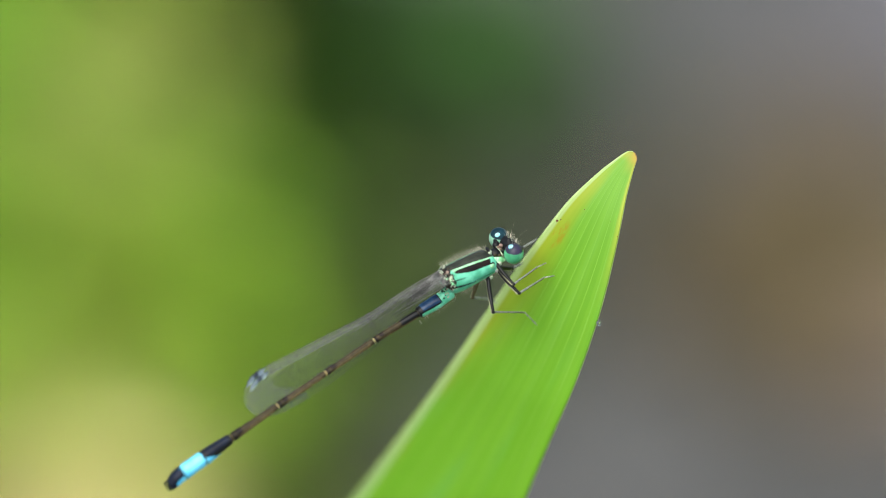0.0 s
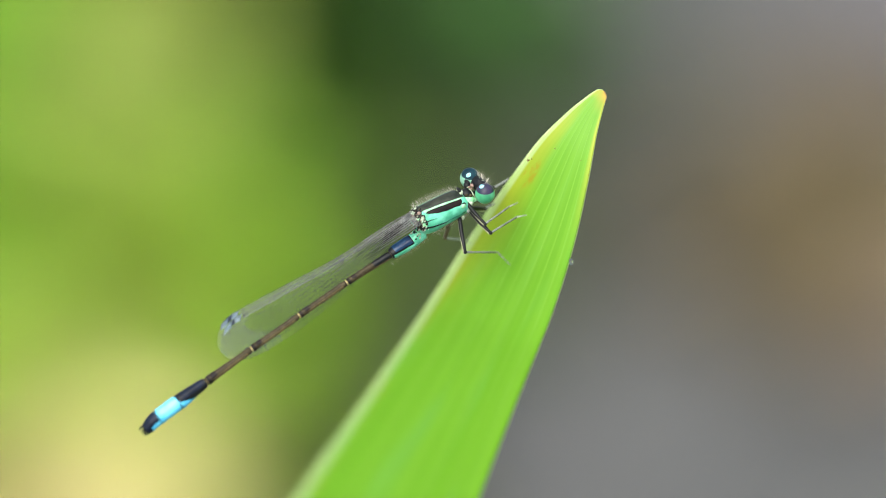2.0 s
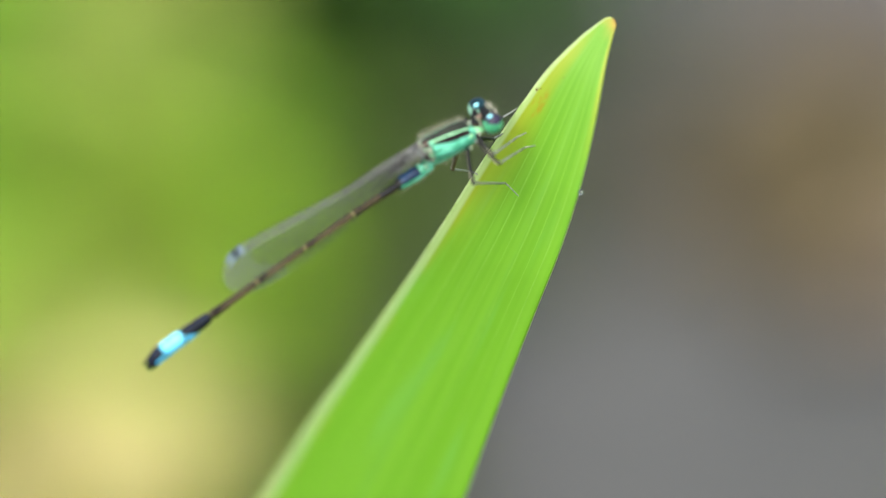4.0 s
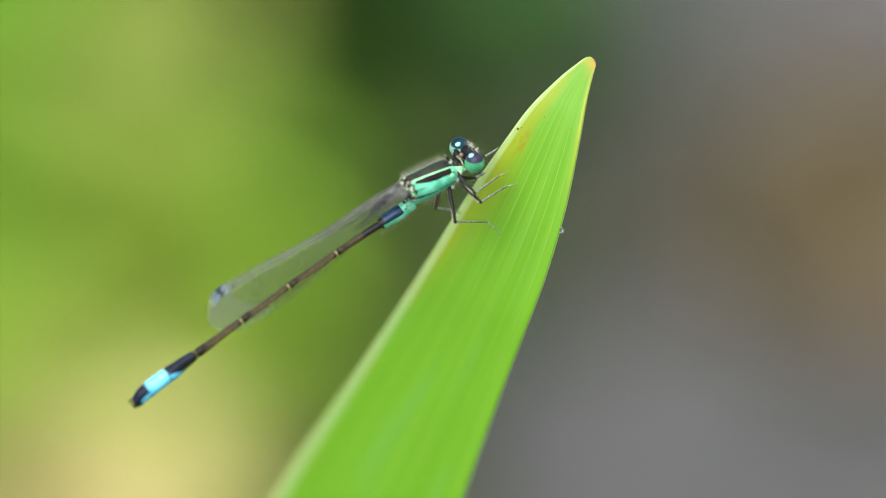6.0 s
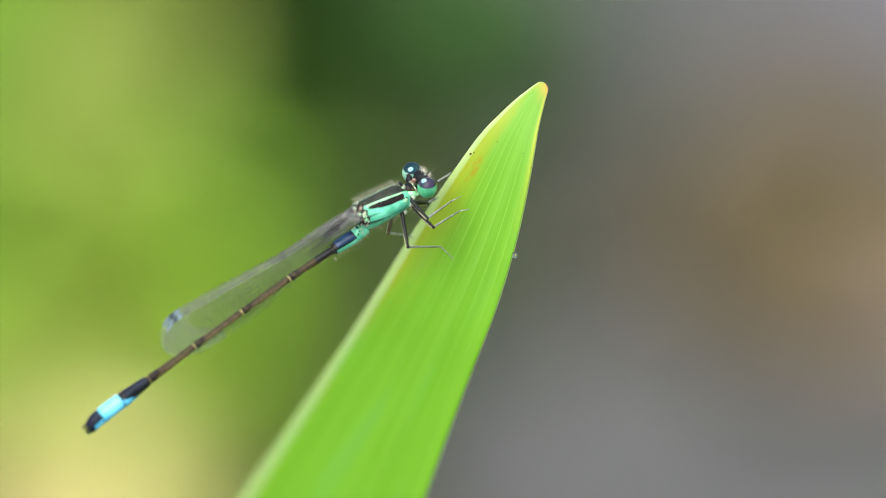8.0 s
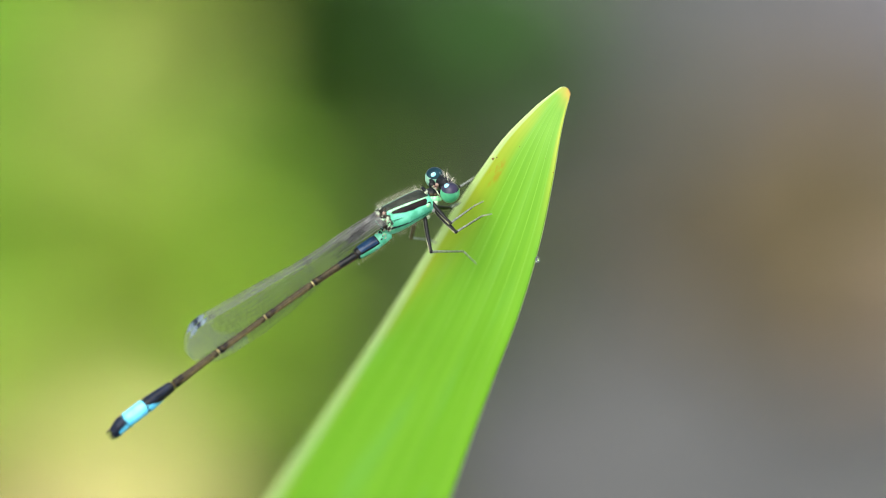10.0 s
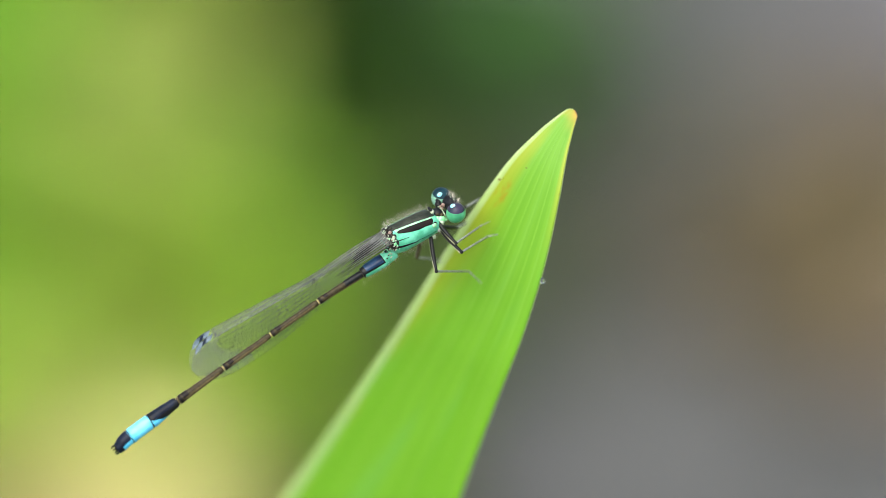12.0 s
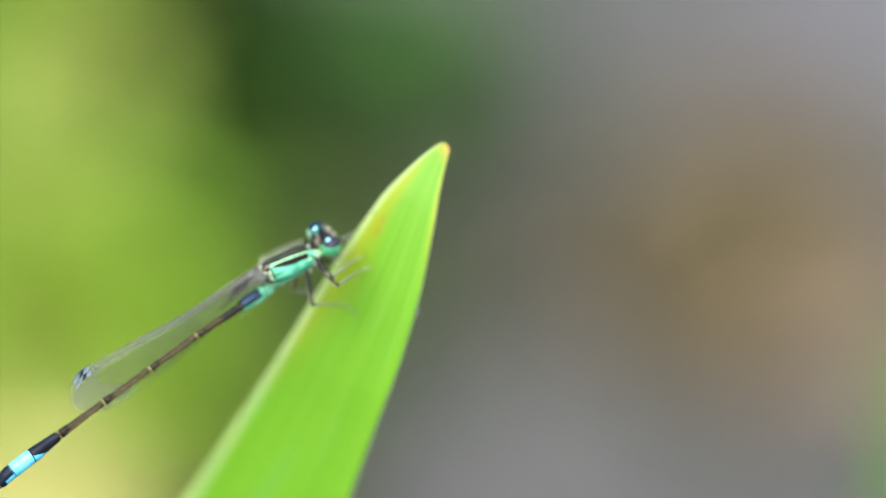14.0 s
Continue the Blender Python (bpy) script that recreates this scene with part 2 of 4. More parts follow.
def make_soil(name, c1, c2, c3, s=9.0):
    n = Nodes(name, 0.95, spec=0.15)
    base = n.mix(n.ramp(n.noise(s, 4), 0.35, 0.65), c1, c2)
    base = n.mix(n.ramp(n.noise(s * 22, 3), 0.5, 0.72), base, c3)
    n.colour(base)
    n.bump(n.noise(s * 40, 4), 0.6, 0.004)
    return n.m


def make_membrane(name, body, vary, tone=(0.30, 0.31, 0.29)):
    """Clear wing film: mostly see-through, a faint grey body and a sheen."""
    n = Nodes(name, 0.35, spec=0.4)
    n.p.inputs["Base Color"].default_value = (*tone, 1)
    n.bump(n.noise(1800, 2), 0.25, 0.00003)
    clear = n.t.nodes.new("ShaderNodeBsdfTransparent")
    mx = n.t.nodes.new("ShaderNodeMixShader")
    n.link(n.math('ADD', n.math('MULTIPLY', n.noise(300), vary), body), mx.inputs[0])
    n.link(clear.outputs[0], mx.inputs[1])
    n.link(n.p.outputs[0], mx.inputs[2])
    n.link(mx.outputs[0], n.out.inputs["Surface"])
    return n.m


def make_water():
    n = Nodes("water", 0.02)
    n.p.inputs["Base Color"].default_value = (0.9, 1.0, 0.9, 1)
    n.p.inputs["Transmission Weight"].default_value = 1.0
    n.p.inputs["IOR"].default_value = 1.33
    return n.m


BLADE = make_blade_material()
RIB = make_rib_material()
MARGIN = foliage("leaf_margin", (0.47, 0.66, 0.22), (0.60, 0.75, 0.36), 700, 0.5, 0.4, 0.1)
BLACK = cuticle("black_cuticle", (0.005, 0.006, 0.007), (0.011, 0.012, 0.012), 0.40, coat=0.0, spec=0.2)
BACKBAND = cuticle("dark_olive_cuticle", (0.015, 0.019, 0.013), (0.034, 0.040, 0.027), 0.36, 2500, coat=0.0, spec=0.25)
UMBER = cuticle("brown_black_cuticle", (0.006, 0.005, 0.005), (0.017, 0.011, 0.009), 0.40, 900, coat=0.0, spec=0.14)
BRONZE = cuticle("bronze_cuticle", (0.034, 0.027, 0.014), (0.058, 0.046, 0.023), 0.45, 3500, coat=0.0, spec=0.12)
BROWN_LOW = cuticle("tan_cuticle", (0.086, 0.066, 0.030), (0.142, 0.108, 0.050), 0.5, 3500, coat=0.0, spec=0.22)
TURQUOISE = cuticle("turquoise_cuticle", (0.060, 0.40, 0.22), (0.17, 0.64, 0.43), 0.45, 1400, bump=0.5)
STRIPE = cuticle("stripe_cuticle", (0.22, 0.60, 0.28), (0.38, 0.78, 0.44), 0.45, 1800)
BLUE = cuticle("sky_blue_cuticle", (0.085, 0.54, 0.83), (0.17, 0.70, 0.93), 0.42, 1200)
STEEL = cuticle("steel_blue_cuticle", (0.004, 0.020, 0.058), (0.018, 0.064, 0.140), 0.28, 1500, 0.0, 0.0, spec=0.3)
STEEL_DARK = cuticle("blue_black_cuticle", (0.003, 0.006, 0.014), (0.008, 0.014, 0.030), 0.42, 1500, 0.0, 0.0, spec=0.16)
PALE = cuticle("pale_cuticle", (0.19, 0.26, 0.155), (0.44, 0.50, 0.37), 0.5, 3000)
RING = cuticle("straw_cuticle", (0.38, 0.30, 0.11), (0.54, 0.45, 0.20), 0.5, 3000)
SPOT = cuticle("spot_cuticle", (0.24, 0.70, 0.78), (0.40, 0.84, 0.89), 0.45, 3000, coat=0.0, spec=0.3)
EYE_LOW = cuticle("green_eye", (0.045, 0.31, 0.14), (0.11, 0.46, 0.23), 0.36, 1600, 0, 0.15, 0.4)
EYE_TEAL = cuticle("teal_eye", (0.003, 0.019, 0.028), (0.012, 0.044, 0.056), 0.30, 1600, 0, 0.0, 0.4, spec=0.22)
EYE_BACK = cuticle("pale_eye_back", (0.15, 0.36, 0.24), (0.28, 0.50, 0.36), 0.42, 1600, 0, 0.1, 0.4)
# blue-black; the second tone paints in the cap's purple sheen
EYE_TOP = cuticle("dark_eye", (0.004, 0.018, 0.030), (0.042, 0.034, 0.064), 0.30, 900, 0, 0.0, 0.4, spec=0.22)
ROSY = cuticle("rosy_tan_cuticle", (0.20, 0.125, 0.095), (0.33, 0.225, 0.17), 0.45, 3000)
LEG_PALE = cuticle("grey_leg_cuticle", (0.17, 0.19, 0.17), (0.33, 0.35, 0.31), 0.4, 3000)
THIGH = cuticle("thigh_stripe", (0.24, 0.25, 0.13), (0.40, 0.40, 0.24), 0.45, 3000)
HAIR = cuticle("hair", (0.44, 0.42, 0.33), (0.66, 0.63, 0.51), 0.5, 3000)
VEIN = cuticle("wing_vein", (0.014, 0.015, 0.011), (0.055, 0.055, 0.042), 0.4, 3000)
VEIN_PALE = cuticle("wing_vein_pale", (0.046, 0.048, 0.043), (0.150, 0.156, 0.146), 0.3, 1600)
STIGMA_W = cuticle("stigma_white", (0.24, 0.34, 0.41), (0.48, 0.60, 0.66), 0.4, 3000)
STIGMA_D = cuticle("stigma_dark", (0.010, 0.018, 0.05), (0.02, 0.035, 0.08), 0.35, 3000)
MEMBRANE = make_membrane("wing_membrane", 0.018, 0.045)
BAND_FILM = make_membrane("wing_band", 0.13, 0.12, (0.40, 0.41, 0.40))
TIP_FILM = make_membrane("wing_tip_film", 0.03, 0.07, (0.55, 0.58, 0.58))
BASE_FILM = make_membrane("wing_base_film", 0.07, 0.07, (0.13, 0.13, 0.12))
WATER = make_water()
GROUND = make_soil("grey_soil", (0.085, 0.087, 0.084), (0.104, 0.106, 0.102), (0.125, 0.126, 0.121))
# greenish soil, darkened in the colour for the shade between the plants
SHADED_SOIL = make_soil("shaded_soil", (0.032, 0.048, 0.019), (0.045, 0.063, 0.026), (0.059, 0.076, 0.035), 14)
# grey soil with a strip of shadow put into its colour
SHADOW_SOIL = make_soil("shadow_strip_soil", (0.040, 0.044, 0.036), (0.054, 0.058, 0.048), (0.068, 0.070, 0.060), 14)
SAND = make_soil("sandy_soil", (0.095, 0.084, 0.072), (0.115, 0.101, 0.087), (0.138, 0.122, 0.106), 14)
STONE = make_soil("blue_grey_stone", (0.122, 0.124, 0.138), (0.140, 0.142, 0.156), (0.16, 0.162, 0.175), 12)
LIME = foliage("lime_leaf", (0.275, 0.50, 0.024), (0.385, 0.60, 0.060))
OLIVE = foliage("olive_leaf", (0.45, 0.58, 0.115), (0.54, 0.665, 0.175))
MOSS = foliage("moss_leaf", (0.25, 0.385, 0.038), (0.33, 0.46, 0.058))
GREEN = foliage("fresh_green_leaf", (0.165, 0.385, 0.021), (0.21, 0.46, 0.034))
# dark green with the shade among the plants put into the colour
SHADED_GREEN = foliage("shaded_leaf", (0.022, 0.062, 0.005), (0.037, 0.088, 0.009), trans=0.15)
FERN = foliage("grass_green_leaf", (0.072, 0.185, 0.012), (0.104, 0.240, 0.020), trans=0.2)
MID = foliage("blue_green_leaf", (0.064, 0.163, 0.033), (0.092, 0.212, 0.051), trans=0.2)
KHAKI = foliage("khaki_leaf", (0.34, 0.405, 0.085), (0.42, 0.475, 0.125))
BRIGHT = foliage("bright_lime_leaf", (0.29, 0.50, 0.045), (0.37, 0.57, 0.080))
YELLOW = foliage("yellow_green_leaf", (0.40, 0.52, 0.085), (0.48, 0.60, 0.13))
SAGE = foliage("sage_leaf", (0.130, 0.210, 0.035), (0.180, 0.275, 0.054), trans=0.2)
DRAB = foliage("olive_drab_leaf", (0.132, 0.163, 0.054), (0.182, 0.216, 0.080), trans=0.2)
STRAW = foliage("straw_leaf", (0.59, 0.545, 0.205), (0.68, 0.63, 0.29), trans=0.2)
LITTER = foliage("brown_litter", (0.152, 0.123, 0.064), (0.218, 0.176, 0.096), rough=0.8, trans=0.1)


# ---- mesh helpers ----
def finish(bm, name, material):
    me = bpy.data.meshes.new(name)
    bm.normal_update()
    bm.to_mesh(me)
    bm.free()
    me.materials.append(material)
    for f in me.polygons:
        f.use_smooth = True
    return me


def part(name, bm, material, parent, label=""):
    """Link a bmesh as one mesh object under a thing or a part."""
    ob = new(name, finish(bm, name, material))
    ob.parent = parent
    return tagged(ob, label)


def sheet(bm, point, nu, nv, closed=False):
    """A grid of faces over point(i/nu, j/nv); closed joins the ends of v."""
    rows = [[bm.verts.new(point(i / nu, j / nv)) for j in range(nv if closed else nv + 1)] for i in range(nu + 1)]
    for a, b in zip(rows, rows[1:]):
        for j in range(nv):
            k = (j + 1) % len(a)
            if len({a[j], a[k], b[k], b[j]}) == 4:
                bm.faces.new((a[j], a[k], b[k], b[j]))
    return rows


def tube(bm, path, radii, sides=8, caps=True):
    """A tapered tube along a list of points."""
    path = [Vector(p) for p in path]
    rings, up = [], None
    for i, p in enumerate(path):
        way = (path[min(i + 1, len(path) - 1)] - path[max(i - 1, 0)]).normalized()
        if up is None:
            up = Vector((0, 0, 1)) if abs(way.z) < 0.9 else Vector((0, 1, 0))
        side = way.cross(up).normalized()
        up = side.cross(way).normalized()
        r = radii[i]
        rings.append([bm.verts.new(p + (side * math.cos(2 * math.pi * k / sides) + up * math.sin(2 * math.pi * k / sides)) * r) for k in range(sides)])
    for a, b in zip(rings, rings[1:]):
        for k in range(sides):
            bm.faces.new((a[k], a[(k + 1) % sides], b[(k + 1) % sides], b[k]))
    if caps:
        bm.faces.new(rings[0][::-1])
        bm.faces.new(rings[-1])


def blob(bm, centre, size, turn=(0, 0, 0), rings=12, sides=16):
    m = Matrix.LocRotScale(Vector(centre), Euler([radians(a) for a in turn]), Vector(size))
    bmesh.ops.create_uvsphere(bm, u_segments=sides, v_segments=rings, radius=1.0, matrix=m)


def table(keys, x):
    """Smooth interpolation in a short table of (x, y)."""
    xs, ys = [k[0] for k in keys], [k[1] for k in keys]
    if x <= xs[0]:
        return ys[0]
    if x >= xs[-1]:
        return ys[-1]
    i = max(k for k in range(len(xs) - 1) if xs[k] <= x)

    def slope(k):
        if k == 0 or k == len(xs) - 1:
            a, b = (0, 1) if k == 0 else (k - 1, k)
        else:
            a, b = k - 1, k + 1
        return (ys[b] - ys[a]) / (xs[b] - xs[a])
    h = xs[i + 1] - xs[i]
    t = (x - xs[i]) / h
    return ((2 * t ** 3 - 3 * t ** 2 + 1) * ys[i] + (t ** 3 - 2 * t ** 2 + t) * h * slope(i)
            + (-2 * t ** 3 + 3 * t ** 2) * ys[i + 1] + (t ** 3 - t ** 2) * h * slope(i + 1))


# ---- ground ----
def build_ground():
    bm = bmesh.new()
    ticks = sorted({round(s * 0.02 * 1.13 ** k, 4) for k in range(96) for s in (-1, 1)} | {0.0})
    grid = [[None] * len(ticks) for _ in ticks]
    for i, x in enumerate(ticks):
        for j, y in enumerate(ticks):
            yy = y + 0.95
            d = math.hypot(x, y)
            h = 0.012 * (noise.noise((x * 7, yy * 7, 0)) - 0.2) * min(1, 3 / (1 + d))
            grid[i][j] = bm.verts.new((x, yy, h))
    for i in range(len(ticks) - 1):
        for j in range(len(ticks) - 1):
            bm.faces.new((grid[i][j], grid[i + 1][j], grid[i + 1][j + 1], grid[i][j + 1]))
    ob = new("ground", finish(bm, "ground", GROUND))
    tagged(ob, "bare grey soil ground between the garden plants", "ground", kind="structure")
    return ob


build_ground()


def ground_height(x, y):
    d = math.hypot(x, y - 0.95)
    return 0.012 * (noise.noise((x * 7, y * 7, 0)) - 0.2) * min(1, 3 / (1 + d))


# ---- the sword leaf ----
# stage: x to the right, y up, z towards the viewer of a view that looks 30 degrees down, in mm round this place
STAGE = Matrix.Translation((0, 0, 0.55)) @ Matrix.Rotation(radians(60), 4, 'X') @ Matrix.Scale(MM, 4)
LEFT = [(0, 0.08), (0.12, 0.36), (1.2, 0.92), (2.35, 1.42), (5.2, 2.33), (8, 2.80), (10.7, 3.17), (13, 3.42), (15.5, 3.65), (18.4, 3.88), (23, 4.32), (30, 5.15), (36, 5.9), (80, 9), (300, 14), (560, 11), (640, 7)]
RIGHT = [(0, 0.10), (0.23, 0.38), (1, 0.55), (3, 1.04), (6.2, 2.03), (9.8, 3.03), (13, 3.72), (16.5, 4.28), (20.5, 4.68), (24.7, 5.12), (30, 5.76), (36, 6.5), (80, 10), (300, 14), (560, 11), (640, 7)]
DEPTH = [(0, 0.3), (5, 0.6), (10, 2.3), (14, 4.4), (20, 8.6), (33, 22), (45, 36)]
FADE = 385.0


def leaf_centre(s):
    """A point of the leaf's middle line, s mm below its tip, in the stage."""
    if s <= 45:
        d = table(DEPTH, s)
        k = 1 + d / FADE
        return Vector(((8.69 - 0.4683 * s) * k, (11.35 - 0.8836 * s) * k, -d))
    a, b = leaf_centre(45), leaf_centre(44.9)
    way = (a - b).normalized()
    down = STAGE.to_3x3().normalized().inverted() @ Vector((0, 0, -1))
    # below the part in view it bends gently to the upright
    n, p, step = int((s - 45) // 5), a.copy(), 5.0
    for i in range(n + 1):
        w = way.lerp(down, min(1, i * 5 / 420)).normalized()
        p += w * (step if i < n else (s - 45) - n * step)
    return p


def leaf_point(s, u, lift=0.0):
    """u from 0 at one margin to 1 at the other; lift in mm towards the viewer."""
    c = leaf_centre(s)
    wl, wr = table(LEFT, s), table(RIGHT, s)
    k = 1 + max(0, -c.z) / FADE
    side = (wl + wr) * u - wl
    tilt = radians(table([(0, 10), (6, 18), (14, 28), (33, 34), (80, 34)], s))
    # a shallow gutter across the blade
    gut = 0.030 * (side ** 2) * min(1, s / 12) if s < 60 else 0.018 * side ** 2
    across = Vector((0.8836, -0.4683, 0)) * side * k
    away = Vector((0, 0, 1)) * (side * math.tan(tilt) + gut * 0.5)
    return c + across + away + Vector((0, 0, lift))


def leaf_length():
    s = 300.0
    while (STAGE @ leaf_centre(s)).z > 0.004:
        s += 4
    return s


def build_leaf():
    total = leaf_length()
    base = STAGE @ leaf_centre(total)
    thing = new("sword_leaf")
    thing.location = base
    tagged(thing, "bright green sword-shaped leaf with a yellowed margin and scorched tip", "leaf")
    inv = Matrix.Translation(-base) @ STAGE
    stations = [0.0, 0.06, 0.15, 0.3, 0.5] + [0.75 + 0.25 * k for k in range(180)]
    while stations[-1] < total:
        stations.append(min(total, stations[-1] * 1.04))
    bm = bmesh.new()
    uvl = bm.loops.layers.uv.new("along")
    nu = 44
    rows, tag = [], {}
    for side in (0.05, -0.05):
        for s in stations:
            row = []
            for j in range(nu + 1):
                u = j / nu
                # raised ribs run the length of the blade
                rib = 0.0018 * math.cos(2 * math.pi * u * 11) * min(1, s / 4) if side > 0 else 0
                v = bm.verts.new(inv @ leaf_point(s, u, side * (0.3 + 4 * u * (1 - u)) + rib))
                tag[v] = (u, s / 10)
                row.append(v)
            rows.append(row)
    n = len(stations)
    quads = []
    for b in (0, n):
        for i in range(n - 1):
            for j in range(nu):
                q = (rows[b + i][j], rows[b + i + 1][j], rows[b + i + 1][j + 1], rows[b + i][j + 1])
                quads.append(q if b == 0 else q[::-1])
    for i in range(n - 1):
        quads.append((rows[i][0], rows[n + i][0], rows[n + i + 1][0], rows[i + 1][0]))
        quads.append((rows[i + 1][nu], rows[n + i + 1][nu], rows[n + i][nu], rows[i][nu]))
    for q in quads:
        f = bm.faces.new(q)
        for lo in f.loops:
            lo[uvl].uv = tag[lo.vert]
    part("blade", bm, BLADE, thing)
    for edge in (0, 1):
        bm = bmesh.new()
        ss = [s for s in stations if s < 140]
        tube(bm, [inv @ leaf_point(s, edge, -0.085) for s in ss], [0.00012 * min(1, 0.65 + s / 16) * (0.45 if edge else 1.0) for s in ss], 8)
        part("margin", bm, MARGIN, thing, "pale translucent leaf margin")
    for k, u in enumerate((0.14, 0.27, 0.36, 0.46, 0.57, 0.68, 0.79, 0.90)):
        bm = bmesh.new()
        uvl = bm.loops.layers.uv.new("along")
        ss = [s for s in stations if (18 if u < 0.3 else 1.2 + 9 * abs(u - 0.5) ** 2) < s < 140][::2]
        grid = []
        for s in ss:
            w = table(LEFT, s) + table(RIGHT, s)
            half = min(0.045 + 0.04 * (k % 2), 0.011 * w) / w
            top = 0.05 * (0.3 + 4 * u * (1 - u)) + 0.003 * min(1, s / 4)
            grid.append([bm.verts.new(inv @ leaf_point(s, u + half * q, top + e)) for q, e in ((-1, -0.012), (-0.5, 0.006), (0, 0.012), (0.5, 0.006), (1, -0.012))])
        for i, (a, b) in enumerate(zip(grid, grid[1:])):
            for q in range(4):
                for lo in bm.faces.new((a[q], b[q], b[q + 1], a[q + 1])).loops:
                    lo[uvl].uv = (u, ss[i] / 10)
        part("vein", bm, RIB, thing)
    bm = bmesh.new()
    rim = [(0.75, 1.0), (0.50, 1.0), (0.30, 1.0), (0.15, 1.0), (0.05, 0.95), (0.0, 0.7), (0.0, 0.4), (0.04, 0.1), (0.10, 0.0)]
    tube(bm, [inv @ leaf_point(s, u, 0.0) for s, u in rim], [q * MM for q in (0.012, 0.026, 0.038, 0.046, 0.050, 0.048, 0.042, 0.030, 0.014)], 8)
    part("scorched_tip", bm, cuticle("scorched_tip", (0.24, 0.11, 0.03), (0.50, 0.33, 0.10), 0.7, 2500), thing, "orange-brown scorched rim of the leaf tip")
    brown = cuticle("leaf_speck", (0.10, 0.035, 0.008), (0.22, 0.09, 0.015), 0.8, 4000, coat=0)
    for s, u, q in ((6.95, 0.045, 0.13), (6.75, 0.075, 0.06), (5.3, 0.30, 0.05), (5.2, 0.80, 0.035), (5.9, 0.985, 0.05)):
        bm = bmesh.new()
        blob(bm, inv @ leaf_point(s, u, 0.05 * (0.3 + 4 * u * (1 - u))), (q * MM, 0.03 * MM, q * 0.8 * MM), (0, 40, 0), 8, 10)
        part("speck", bm, brown, thing, "rusty brown speck")
    return thing


leaf = build_leaf()


def build_droplet():
    """A small clear drop clinging to the leaf's margin."""
    at = STAGE @ leaf_point(12.05, 1.0, 0.05)
    thing = new("water_droplet")
    thing.location = at
    tagged(thing, "tiny clear water droplet hanging on the leaf margin", "droplet")
    bm = bmesh.new()
    rows = []
    for i in range(15):
        t = i / 14
        r = 0.00021 * math.sin(math.pi * min(1, 0.10 + 0.90 * t)) ** 0.7 * (0.75 + 0.35 * t)
        rows.append([bm.verts.new((0.00014 + 0.00005 * t + r * math.cos(k * math.pi / 10), r * math.sin(k * math.pi / 10), 0.00022 - 0.00050 * t)) for k in range(20)])
    for p, q in zip(rows, rows[1:]):
        for k in range(20):
            bm.faces.new((p[k], q[k], q[(k + 1) % 20], p[(k + 1) % 20]))
    bm.faces.new(rows[0])
    bm.faces.new(rows[-1][::-1])
    part("drop", bm, WATER, thing)


build_droplet()


# ---- the damselfly ----
# its own space in mm: x forward, y to its left, z up from its back
POSE = Matrix(((0.81355, -0.47505, -0.33537, -0.00262), (0.42787, 0.87958, -0.20799, 0.00088), (0.39379, 0.02572, 0.91884, 0.55273), (0, 0, 0, 1)))


def thorax_centre(x):
    return Vector((x, 0, 0.30 - 0.20 * x)) * 1.0


def thorax_radius(x, phi):
    """Half width of the thorax at x, phi degrees round from the back."""
    r = table([(-2.75, 0.32), (-2.6, 0.70), (-2.1, 0.90), (-1.1, 0.95), (0, 0.965), (0.7, 0.95), (1.2, 0.88), (1.5, 0.64), (1.62, 0.30)], x)
    a = radians(phi)
    ridge = 0.05 * max(0, math.cos(a)) ** 8
    drop = (0.20 + 0.12 * max(0.0, 0.8 - max(x, -2.4))) * ((1 - math.cos(a)) / 2) ** 1.6
    return r * (0.98 - 0.03 * math.cos(a) + ridge + drop)


def thorax_point(x, phi, lift=0.0):
    """phi in degrees from the back, growing to the right side."""
    a = radians(phi)
    r = thorax_radius(x, phi) + lift
    lean = 0.14 * math.cos(a)
    return (thorax_centre(max(x, -2.2)) + Vector((min(0, x + 2.2), 0, 0)) + Vector((-lean * r, -math.sin(a) * r, math.cos(a) * r))) * MM


def thorax_patch(x0, x1, low, high, lift=0.012, nu=40, nv=10):
    """A band on the thorax between the angles low(t) and high(t), t along x0 to x1, thin and slightly proud."""
    bm = bmesh.new()

    def p(i, j):
        a, b = low(i), high(i)
        rim = min(1, 8 * min(i, 1 - i), 6 * min(j, 1 - j))
        return thorax_point(x0 + (x1 - x0) * i, a + (b - a) * j, lift * (0.15 + 0.85 * rim))
    sheet(bm, p, nu, nv)
    return bm


def hairs(bm, place, count, length, seed, lean=0.35):
    """Fine tapered bristles: place(r) gives a root and its outward way."""
    r = random.Random(seed)
    for _ in range(count):
        root, way = place(r)
        way = (Vector(way).normalized() + Vector((r.uniform(-1, 1), r.uniform(-1, 1), r.uniform(-1, 1))) * lean).normalized()
        ln = length * r.uniform(0.5, 1.15) * MM
        side = way.orthogonal().normalized() * 0.0031 * MM
        other = way.cross(side)
        mid = root + way * ln * 0.5 + side * r.uniform(-4, 4)
        tip = root + way * ln + side * r.uniform(-9, 9)
        a = [bm.verts.new(root + v) for v in (side, -side * 0.5 + other * 0.86, -side * 0.5 - other * 0.86)]
        b = [bm.verts.new(mid + v * 0.7) for v in (side, -side * 0.5 + other * 0.86, -side * 0.5 - other * 0.86)]
        t = bm.verts.new(tip)
        for k in range(3):
            bm.faces.new((a[k], a[(k + 1) % 3], b[(k + 1) % 3], b[k]))
            bm.faces.new((b[k], b[(k + 1) % 3], t))


